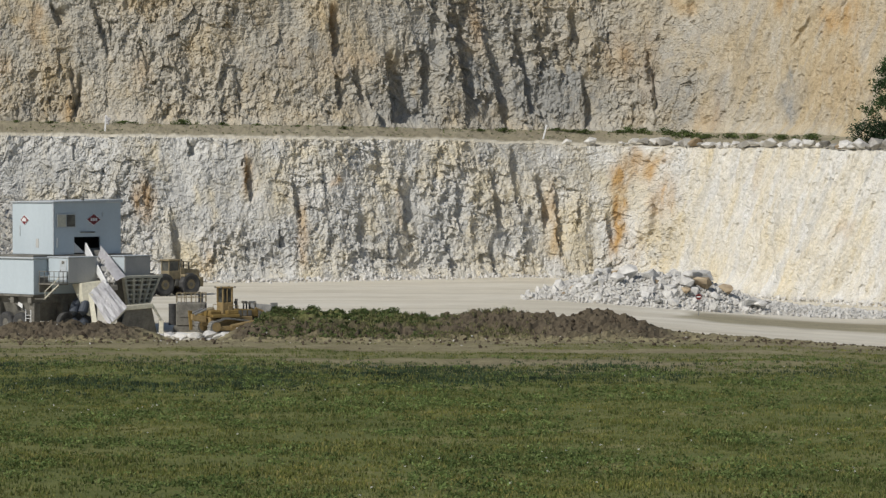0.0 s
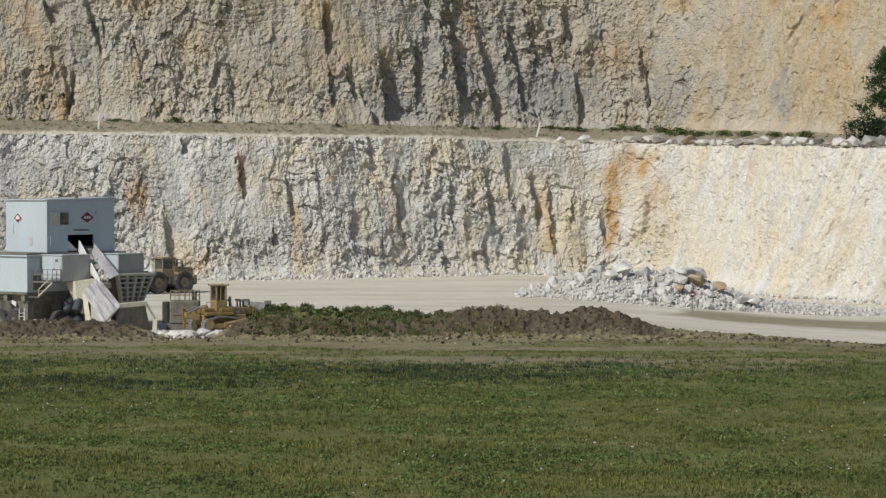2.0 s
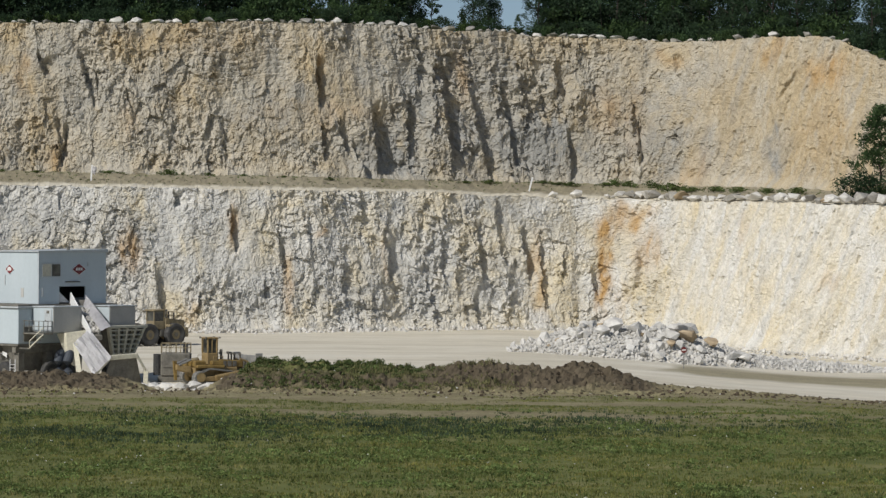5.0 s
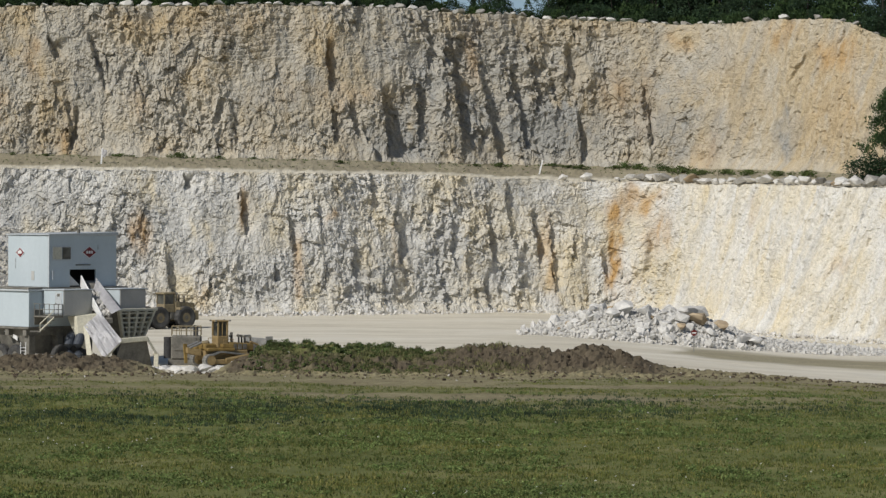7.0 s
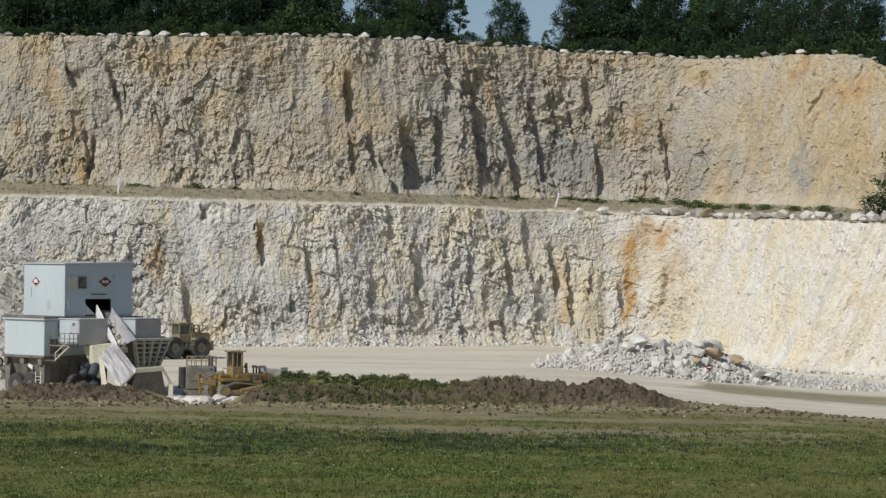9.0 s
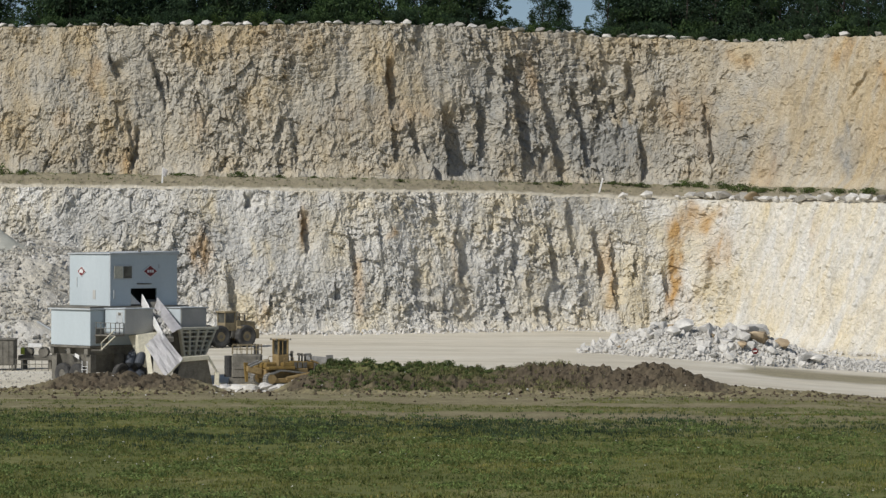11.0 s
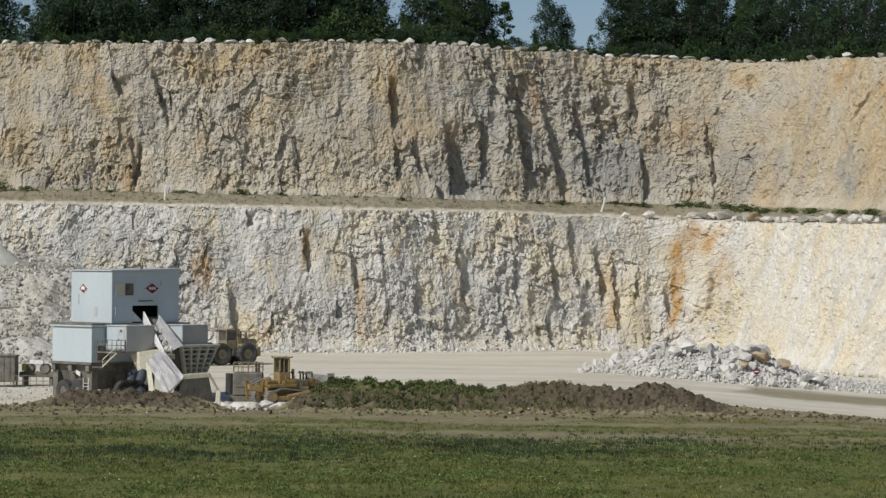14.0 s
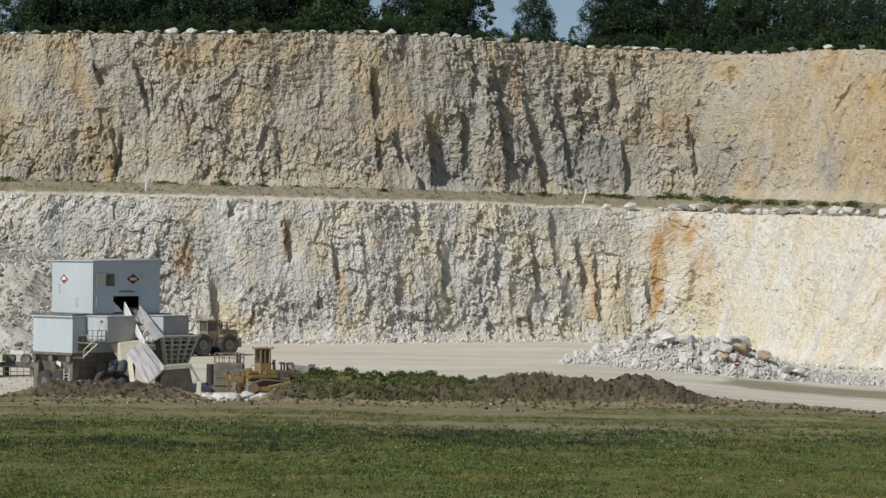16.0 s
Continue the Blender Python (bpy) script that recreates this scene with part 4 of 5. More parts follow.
def scatter(count, spot, smallest, largest, power=2.5):
    """Places for joined stones: spot() gives x, y, z."""
    out = []
    for _ in range(count):
        x, y, z = spot()
        s = smallest + (largest - smallest) * random.random() ** power
        m = pose(x, y, z, random.uniform(0, 360), random.uniform(0, 360), random.uniform(0, 360)) @ Matrix.Diagonal((s * random.uniform(0.7, 1.4), s, s * random.uniform(0.6, 1), 1))
        out.append((random.randrange(len(HULLS)), np.array(m)))
    return out


# feeder load
load = scatter(55, lambda: (lambda f, w: tuple(Vector(PLANT) + Vector((3.55 + 1.6 * f + w - 0.155 * (3.6 - 6.1 * f), 3.6 - 6.1 * f, 7.55 - 3.2 * f + 0.15))))(random.uniform(0.35, 1.0), random.uniform(-0.35, 0.3)), 0.2, 0.65)
vs, fs = joined(HULLS, load)
rocks = stuff("feeder_rocks", vs, fs, M_BOULDER, "broken pale limestone lumps riding on the feeder", "rocks")

# row of boulders along the upper crest
crest = up_xyz[-1]
random.seed(5)
x = -75.0
while x < 66:
    i = int(np.argmin(np.abs(crest[:, 0] - x)))
    p = crest[i]
    big = random.uniform(0.9, 2.3)
    if random.random() < 0.92:
        boulder((p[0], p[1] + 1.3, p[2] + 0.16 * big), big, random.uniform(0.45, 0.75), "weathered pale limestone boulder on the crest of the upper face", "boulders along the upper crest", pool=CREST_HULLS if random.random() < 0.6 else None)
    x += big * random.uniform(0.75, 1.5)

# row of boulders along the bench edge
edge_top = low_xyz[-1]
x = 19.0
while x < 72:
    i = int(np.argmin(np.abs(edge_top[:, 0] - x)))
    p = edge_top[i]
    big = random.uniform(0.8, 1.7) * (1.15 if x > 32 else 0.9)
    boulder((p[0] + 0.1, p[1] + 0.7, p[2] + 0.5 * big), big * 1.45, random.uniform(0.55, 0.9), "pale limestone boulder on the edge of the bench", "boulders along the bench edge", tan=random.random() < 0.04, pool=CREST_HULLS if random.random() < 0.3 else None)
    x += big * (random.uniform(0.75, 1.2) if x > 27 else random.uniform(1.6, 3.5)) * (0.66 if x > 30 else 1)

# ---- rubble pile before the pale face ----
PILE_X, PILE_H = [9.2, 12, 15, 18, 20.5, 26, 29, 32, 35, 38, 43, 49, 56], [0, 0.8, 2.0, 3.0, 3.4, 3.3, 3.5, 2.9, 2.1, 1.3, 0.9, 0.7, 0]


def pile_z(x, y):
    h = np.interp(x, PILE_X, PILE_H)
    half = 5 + 10 * h / 4.3
    return float(floor_z(np.float64(x), np.float64(y)) + h * max(0.0, 1 - ((y - 301) / half) ** 2))


def pile_spot():
    while True:
        x, y = random.uniform(9.5, 55.5), random.uniform(284, 304)
        h = np.interp(x, PILE_X, PILE_H)
        if abs(y - 301) < 5 + 10 * h / 4.3:
            return x, y, pile_z(x, y)


random.seed(21)
pile = thing("rubble_pile", (28, 300, float(floor_z(np.float64(28), np.float64(300)))), "heap of broken white and tan limestone blocks on the quarry floor", "rubble pile")
base = Vector(pile.matrix_world.translation)
core_x, core_y = np.meshgrid(np.linspace(9, 56.5, 90), np.linspace(284, 318, 50))
core_z = np.vectorize(pile_z)(core_x, core_y) - 0.15
core = new("core", grid_mesh("core", np.stack([core_x, core_y, core_z], -1) - np.array(base), np.stack([0 * core_x, 0.2 + 0 * core_x, 0.2 + 0 * core_x], -1)))
core.data.materials.append(M_LOWER)
core.parent = pile
for k in range(250):
    x, y, z = pile_spot()
    s = (0.45 + 1.15 * random.random() ** 2.2) * float(np.interp(x, [9, 14, 32, 40], [0.75, 1.0, 1.0, 0.5]))
    ob = boulder((x - base.x, y - base.y, z - base.z + 0.2 * s), s, random.uniform(0.6, 1.0), "", "", tan=random.random() < 0.05, name="rock", parent=pile)
for dx, dy, s, tan in ((2.4, -5.5, 2.6, True), (5.4, -4.6, 2.1, True), (8.0, -6.5, 1.9, False), (9.0, -6.0, 1.7, False), (-1.6, -8, 1.7, False), (0.6, -6.2, 2.0, False), (-6.0, -3.5, 2.6, False), (-3.5, -4, 2.2, False), (-7.5, -6, 1.9, False), (1.5, -3, 2.4, False),
                       (3.0, -1, 2.4, False), (0.3, -8.6, 1.6, True)):
    z = pile_z(28 + dx, 300 + dy)
    ob = boulder((0, 0, 0), s, 0.62, "", "", tan=tan, name="rock", parent=pile)
    ob.matrix_basis = pose(dx, dy, z - base.z + 0.32 * s, random.uniform(-15, 15), random.uniform(-15, 15), random.uniform(0, 360)) @ Matrix.Diagonal((1.15 * s, s, 0.8 * s, 1))
vs, fs = joined(HULLS, [(k_, m) for k_, m in scatter(5200, pile_spot, 0.16, 0.7)])
stuff("loose_stone", vs - np.array(base), fs, M_BOULDER, "loose small limestone stones", "", parent=pile)

# crushed stones along the foot of the lower face
foot_line = low_xyz[13]


def foot_spot():
    p = foot_line[random.randrange(len(foot_line))]
    d = random.expovariate(0.6)
    y = p[1] - d
    return p[0] - 0.2 * d, y, float(floor_z(np.float64(p[0]), np.float64(y))) + 0.5 * math.exp(-d)


vs, fs = joined(HULLS, scatter(2600, foot_spot, 0.12, 0.75, 3))
stuff("fallen_stones", vs, fs, M_BOULDER, "pale broken stones fallen along the foot of the lower face", "stones")

# white boulders in the gap of the berm
random.seed(31)
for x, y, s in ((-21.6, 208, 1.5), (-20.4, 207, 1.4), (-19.3, 208, 1.6), (-18.5, 206, 1.0), (-22.3, 209.5, 1.0), (-20.8, 210, 1.1), (-17.7, 208, 1.2), (-19.9, 203.5, 0.7), (-18.9, 203, 0.6), (-21.2, 204, 0.7), (-23.0, 211, 1.4), (-24.0, 212, 1.2), (-18.2, 210.5, 1.3)):
    boulder((x, y, float(ground_z(np.float64(x), np.float64(y))) + 0.28 * s), s, 0.65, "white limestone boulder beside the dirt berm", "boulders beside the berm", tan=False)

# ---- spoil slope of blasted rock behind the plant ----
def spoil_z(x, y):
    crest_h = np.interp(x, [-98, -66, -59, -54, -49, -44], [13.5, 13.5, 12.0, 8.0, 3.0, 0.0])
    f = np.clip((y - 300) / 40.0, 0, 1)
    return crest_h * f ** 0.9


random.seed(41)
spoil = thing("spoil_slope", (-68, 325, 0), "grey slope of blasted limestone rubble against the lower face", "rubble slope")
sx, sy = np.meshgrid(np.linspace(-97, -43, 150), np.linspace(299, 352, 110))
sz = spoil_z(sx, sy) + 0.5 * fbm(sx / 2.5, sy / 4, 411, 4) * smooth(300, 306, sy) * smooth(-44, -48, sx) - 0.1
core = new("core", grid_mesh("core", np.stack([sx + 68, sy - 325, sz], -1), np.stack([0 * sx, 0.35 + 0.3 * vnoise(sx / 6, sy / 6, 415), 0.3 + 0 * sx], -1)))
core.data.materials.append(M_LOWER)
core.parent = spoil


def spoil_spot():
    x, y = random.uniform(-78, -45), random.uniform(300, 345)
    return x, y, float(spoil_z(x, y)) + 0.1


for k in range(150):
    x, y, z = spoil_spot()
    boulder((x + 68, y - 325, z + 0.05), random.uniform(0.5, 0.95), random.uniform(0.6, 1), "", "", name="rock", parent=spoil, pool=CREST_HULLS if k % 2 else None)
vs, fs = joined(HULLS, scatter(4200, spoil_spot, 0.2, 0.75, 2.0))
stuff("loose_stone", vs - np.array((-68, 325, 0)), fs, M_SPOIL, "loose grey limestone stones", "", parent=spoil)

# gravel heap on the shoulder of the slope
gh = thing("gravel_heap", (-68.5, 338, 11.5), "pale smooth cone of fine crushed gravel on the rubble slope", "gravel heap")
a, r = np.meshgrid(np.linspace(0, 2 * math.pi, 60), np.linspace(0, 1, 22), indexing="xy")
hx, hy = 8.5 * r * np.cos(a), 6 * r * np.sin(a)
hz = 4.0 * (1 - r) ** 1.05 - 2.0 * r + 0.12 * fbm(hx, hy, 421, 3)
m_heap = new("gravel", grid_mesh("gravel", np.stack([hx, hy, hz], -1), shade=True))
m_heap.data.materials.append(simple("pale_gravel", (0.40, 0.40, 0.35), (0.50, 0.50, 0.44), 1.5, 0.97, relief=0.05, spec=0.1))
m_heap.parent = gh

# ---- crawler dozer ----
def track(parent, y):
    """A crawler track: belt loop with shoes, sprocket and rollers; x forward."""
    outline = []
    for k in range(13):
        a = math.pi / 2 + math.pi * k / 12
        outline.append((-1.75 + 0.52 * math.cos(a), 0.62 + 0.52 * math.sin(a)))
    for k in range(13):
        a = -math.pi / 2 + math.pi * k / 12
        outline.append((1.85 + 0.5 * math.cos(a), 0.6 + 0.5 * math.sin(a)))
    outline.insert(0, (-1.0, 1.42))
    outline.insert(0, (-0.6, 1.42))
    belt = bmesh.new()
    loop = [Vector((px, 0, pz)) for px, pz in outline]
    rings = []
    cx = Vector((0.05, 0, 0.65))
    for p in loop:
        q = cx + (p - cx) * 0.86
        rings.append([belt.verts.new((p.x, -0.3, p.z)), belt.verts.new((p.x, 0.3, p.z)), belt.verts.new((q.x, 0.3, q.z)), belt.verts.new((q.x, -0.3, q.z))])
    for i in range(len(rings)):
        p, q = rings[i], rings[(i + 1) % len(rings)]
        for k in range(4):
            belt.faces.new((p[k], q[k], q[(k + 1) % 4], p[(k + 1) % 4]))
    bmesh.ops.recalc_face_normals(belt, faces=belt.faces)
    tr = part("track", belt, M_STEEL, parent, "worn steel crawler track", at=pose(0, y, 0))
    n = len(loop)
    total = 44
    lengths = [(loop[(i + 1) % n] - loop[i]).length for i in range(n)]
    whole = sum(lengths)
    for k in range(total):
        d = whole * k / total
        i = 0
        while d > lengths[i]:
            d -= lengths[i]
            i += 1
        a, b = loop[i], loop[(i + 1) % n]
        p, way = a.lerp(b, d / lengths[i]), (b - a).normalized()
        shoe = part("shoe", bm_box(-0.1, 0.1, -0.33, 0.33, -0.02, 0.05, 0), M_STEEL, tr)
        shoe.matrix_basis = Matrix.Translation(p) @ pose(0, 0, 0, 0, math.degrees(math.atan2(-way.z, way.x)) + 180, 0)
    part("sprocket", bm_disc(0.42, -0.34, 0.34), M_DUSTYEL, tr, at=pose(-1.7, 0, 0.66))
    part("idler", bm_disc(0.4, -0.34, 0.34), M_STEEL, tr, at=pose(1.85, 0, 0.6))
    part("roller_frame", bm_box(-1.3, 1.5, -0.2, 0.2, 0.3, 0.75, 0.05), M_DUSTYEL, tr)


def dozer(at, turn):
    t = thing("bulldozer", at, "worn yellow crawler bulldozer with a tall cab behind the berm", "bulldozer", turn=turn)
    for y in (-1.25, 1.25):
        track(t, y)
    part("chassis", bm_box(-2.0, 2.2, -0.9, 0.9, 0.7, 1.5, 0.06), M_DUSTYEL, t)
    part("fender", bm_box(-2.1, 0.6, -1.6, -0.92, 1.48, 1.75, 0.06), M_YELLOW, t)
    part("fender", bm_box(-2.1, 0.6, 0.92, 1.6, 1.48, 1.75, 0.06), M_YELLOW, t)
    part("fuel_tank", bm_box(-2.0, -0.85, -0.85, 0.85, 1.5, 2.1, 0.12), M_YELLOW, t)
    hood = part("hood", bm_hull([(0.5, -0.72, 1.5), (2.9, -0.66, 1.45), (0.5, -0.72, 2.2), (2.9, -0.66, 2.05), (0.5, 0.72, 1.5), (2.9, 0.66, 1.45), (0.5, 0.72, 2.2), (2.9, 0.66, 2.05)], 0.06), M_YELLOW, t)
    part("radiator_guard", bm_box(2.9, 3.05, -0.66, 0.66, 1.2, 2.05, 0.03), M_FRAME, hood)
    for x in (1.0, 1.5, 2.0):
        part("side_louvre", bm_box(x - 0.18, x + 0.18, -0.76, -0.7, 1.55, 2.05, 0.01), M_FRAME, hood)
    for x, y, h in ((0.85, -0.45, 2.95), (1.15, 0.3, 2.7), (1.6, -0.3, 2.75), (2.1, 0.1, 2.7), (2.55, 0.35, 2.6), (2.75, -0.35, 2.6)):
        part("exhaust_stack", bm_tube([(x, y, 2.0), (x, y, h - 0.15), (x - 0.05, y, h)], [0.09, 0.08, 0.08], 8), M_RUBBER, hood)
        part("cap", bm_disc(0.12, -0.1, 0.1, 10), M_FRAME, hood, at=pose(x - 0.05, y, h))
    cab = part("cab_base", bm_box(-0.62, 0.42, -0.6, 0.6, 1.5, 2.75, 0.05), M_DUSTYEL, t)
    for x in (-0.55, 0.35):
        for y in (-0.53, 0.53):
            part("cab_post", bm_box(x - 0.07, x + 0.07, y - 0.07, y + 0.07, 2.75, 4.0, 0.02), M_DUSTYEL, cab)
    part("cab_glass", bm_box(-0.5, 0.3, -0.48, 0.48, 2.75, 3.98, 0.02), M_GLASS, cab)
    part("door_frame", bm_box(-0.18, -0.1, -0.58, -0.5, 2.75, 4.0, 0.02), M_DUSTYEL, cab)
    part("cab_roof", bm_box(-0.66, 0.48, -0.62, 0.62, 4.0, 4.13, 0.04), M_DUSTYEL, cab)
    for y in (-1.5, 1.5):
        part("handrail", bm_tube([(-0.5, y, 1.75), (-0.5, y, 2.5), (0.45, y, 2.5), (0.45, y, 1.75)], 0.035, 6), M_DUSTYEL, t)
    part("tool_box", bm_box(-0.6, 0.5, -1.55, -0.95, 1.76, 2.1, 0.05), M_YELLOW, t)
    part("air_cleaner", bm_tube([(0.7, 0.35, 2.15), (0.7, 0.35, 2.75)], 0.2, 10), M_FRAME, hood)
    for y in (-0.7, 0.7):
        part("work_lamp", bm_box(0.55, 0.65, 0.8 * y - 0.1, 0.8 * y + 0.1, 4.02, 4.18, 0.02), M_FRAME, cab)
        part("work_lamp", bm_box(-0.82, -0.72, 0.8 * y - 0.1, 0.8 * y + 0.1, 4.02, 4.18, 0.02), M_FRAME, cab)
    # curved blade and its arms
    bm = bmesh.new()
    cols = []
    for k in range(11):
        a = radians(-38 + 76 * k / 10)
        cols.append([(3.95 - 0.55 * math.cos(a) * 1.0 + 0.35, 1.15 + 1.15 * math.sin(a))])
    ring = [[bm.verts.new((c[0][0] + dx, y, c[0][1] - 0.1)) for c in cols] for dx in (0.0, 0.14) for y in (-2.2, 2.2)]
    for a, b in ((0, 1), (3, 2), (1, 3), (2, 0)):
        for i in range(10):
            bm.faces.new((ring[a][i], ring[b][i], ring[b][i + 1], ring[a][i + 1]))
    for i in (0, 10):
        bm.faces.new((ring[0][i], ring[1][i], ring[3][i], ring[2][i]))
    bmesh.ops.recalc_face_normals(bm, faces=bm.faces)
    blade = part("blade", bm, M_STEEL, t, "worn grey steel blade", at=pose(-0.35, 0, 0.75))
    part("cutting_edge", bm_box(3.75, 3.95, -2.25, 2.25, 0.2, 0.42, 0.02), M_STEEL, blade)
    for y in (-2.1, 2.1):
        part("end_plate", bm_box(3.7, 4.4, y - 0.06, y + 0.06, 0.3, 1.95, 0.02), M_STEEL, blade)
    for y in (-1.75, 1.75):
        part("push_arm", bm_tube([(-0.4, y, 0.7), (3.9, y, 1.4)], 0.16, 8), M_DUSTYEL, t)
    for y in (-0.6, 0.6):
        part("lift_cylinder", bm_tube([(2.6, y, 2.2), (3.8, y, 1.75)], 0.09, 8), M_DUSTYEL, t)
    # ripper
    rip = part("ripper", bm_hull([(-2.2, -0.6, 1.0), (-2.2, 0.6, 1.0), (-2.2, -0.6, 1.6), (-2.2, 0.6, 1.6), (-3.5, -0.4, 1.3), (-3.5, 0.4, 1.3), (-3.5, -0.4, 1.8), (-3.5, 0.4, 1.8)], 0.05), M_DUSTYEL, t)
    part("shank", bm_hull([(-3.7, -0.1, 2.1), (-3.35, -0.1, 2.1), (-3.7, 0.1, 2.1), (-3.35, 0.1, 2.1), (-3.55, -0.08, 0.4), (-3.3, -0.08, 0.4), (-3.55, 0.08, 0.4), (-3.3, 0.08, 0.4)], 0.02), M_YELLOW, rip)
    for y in (-0.4, 0.4):
        part("ripper_cylinder", bm_tube([(-2.1, y, 2.2), (-3.3, y, 1.75)], 0.1, 8), M_STEEL, rip)
    return t


dozer((-19.2, 222.0, 0.0), 32.0)

# service tank with railing beside the dozer
def service_tank(at, turn):
    t = thing("service_tank", at, "dusty yellow-grey service tank on a skid with a top railing", "tank", turn=turn)
    body = part("tank_body", bm_box(-1.35, 1.35, -1.1, 1.1, 0.5, 2.6, 0.12), M_FRAME, t)
    part("dark_panel", bm_box(-1.1, 0.9, -1.16, -1.105, 1.3, 2.5, 0.02), M_FRAME, body, "grey dented panel")
    part("side_drum", bm_tube([(-1.65, -0.6, 0.6), (-1.65, -0.6, 2.5)], 0.36, 14), M_RUBBER, t, "black upright drum")
    part("skid", bm_box(-1.6, 1.6, -1.2, -0.9, 0.0, 0.48, 0.03), M_FRAME, t)
    part("skid", bm_box(-1.6, 1.6, 0.9, 1.2, 0.0, 0.48, 0.03), M_FRAME, t)
    rail_posts(t, ((-1.3, -1.0, 2.6), (1.3, -1.0, 2.6)), 0.85, 7, M_LOADER)
    rail_posts(t, ((-1.3, 1.0, 2.6), (1.3, 1.0, 2.6)), 0.85, 5, M_LOADER)
    part("filler_pipe", bm_tube([(0.7, 0.1, 2.6), (0.7, 0.1, 3.55)], 0.1, 8), M_RUBBER, t)
    part("filler_pipe", bm_tube([(0.95, 0.1, 2.6), (0.95, 0.1, 3.45)], 0.1, 8), M_RUBBER, t)
    part("pump_housing", bm_hull([(1.3, -1.2, 0.4), (2.5, -1.0, 0.4), (1.3, -1.2, 2.1), (2.0, -1.0, 2.2), (1.3, 0.2, 0.4), (2.5, 0.2, 0.4), (1.3, 0.2, 2.1), (2.0, 0.2, 2.2)], 0.12), M_LOADER, t, "dusty grey-brown pump housing")
    return t


service_tank((-22.6, 225.5, 0.0), 4.0)

# ---- wheel loader behind the plant ----
def loader(at, turn):
    t = thing("wheel_loader", at, "large dusty yellow wheel loader with black tyres near the lower face", "wheel loader", turn=turn)
    for x in (-2.0, 1.9):
        for y, s in ((-1.35, -1), (1.35, 1)):
            w = part("wheel", bm_wheel(1.36, 0.95, 0.6, 32, 1), M_RUBBER, t, "dusty black loader tyre", at=pose(x, y, 1.34))
            part("rim", bm_disc(0.62, -0.34, 0.34), M_LOADER, w)
            part("hub", bm_disc(0.25, -0.4, 0.4, 12), M_FRAME, w)
    part("rear_frame", bm_box(-3.6, -0.2, -0.85, 0.85, 1.1, 2.0, 0.06), M_FRAME, t)
    part("front_frame", bm_box(0.1, 2.6, -0.7, 0.7, 1.0, 2.1, 0.06), M_LOADER, t)
    part("engine_hood", bm_hull([(-3.9, -0.95, 2.0), (-0.9, -0.95, 2.0), (-3.9, 0.95, 2.0), (-0.9, 0.95, 2.0), (-3.8, -0.9, 3.1), (-0.9, -0.9, 3.35), (-3.8, 0.9, 3.1), (-0.9, 0.9, 3.35)], 0.08), M_LOADER, t)
    part("counterweight", bm_box(-4.3, -3.6, -1.2, 1.2, 1.0, 2.2, 0.12), M_LOADER, t)
    for y in (-1.35, 1.35):
        part("mudguard", bm_hull([(-3.2, y - 0.4, 2.2), (-0.9, y - 0.4, 2.3), (-3.2, y + 0.4, 2.2), (-0.9, y + 0.4, 2.3), (-2.9, y - 0.4, 2.55), (-1.0, y - 0.4, 2.6), (-2.9, y + 0.4, 2.55), (-1.0, y + 0.4, 2.6)], 0.04), M_LOADER, t)
        rail_posts(t, ((-3.4, y * 0.7, 3.1), (-1.1, y * 0.7, 3.3)), 0.9, 4, M_LOADER)
    cab = part("cab_base", bm_box(-0.85, 0.75, -0.85, 0.85, 2.0, 3.0, 0.05), M_LOADER, t)
    part("cab_glass", bm_box(-0.75, 0.65, -0.76, 0.76, 3.0, 4.2, 0.03), M_GLASS, cab)
    for x in (-0.78, 0.68):
        for y in (-0.78, 0.78):
            part("cab_post", bm_box(x - 0.07, x + 0.07, y - 0.07, y + 0.07, 3.0, 4.2, 0.02), M_LOADER, cab)
    part("cab_roof", bm_box(-0.95, 0.9, -0.95, 0.95, 4.2, 4.42, 0.06), M_LOADER, cab)
    for x, h in ((-1.6, 4.4), (-1.9, 4.1), (-2.7, 4.0)):
        part("exhaust_stack", bm_tube([(x, 0.2, 3.1), (x, 0.2, h)], 0.1, 8), M_RUBBER, t)
    for y in (-0.6, 0.6):
        part("lift_arm", bm_hull([(0.9, y - 0.12, 2.5), (1.5, y - 0.12, 2.6), (0.9, y + 0.12, 2.5), (1.5, y + 0.12, 2.6), (3.9, y - 0.12, 0.9), (4.2, y - 0.12, 1.2), (3.9, y + 0.12, 0.9), (4.2, y + 0.12, 1.2)], 0.03), M_LOADER, t)
    part("bucket_cylinder", bm_tube([(1.3, 0, 2.4), (3.4, 0, 2.0)], 0.13, 8), M_STEEL, t)
    bucket = part("bucket", bm_hull([(4.0, -1.9, 0.4), (4.0, 1.9, 0.4), (5.6, -1.9, 0.45), (5.6, 1.9, 0.45), (3.9, -1.9, 1.6), (3.9, 1.9, 1.6), (4.3, -1.9, 2.1), (4.3, 1.9, 2.1)], 0.05), M_STEEL, t, "worn steel bucket")
    part("bucket_teeth", bm_box(5.55, 5.9, -1.8, 1.8, 0.4, 0.5, 0.02), M_STEEL, bucket)
    return t


loader((-33.6, 309.0, 0.0), 222.0)

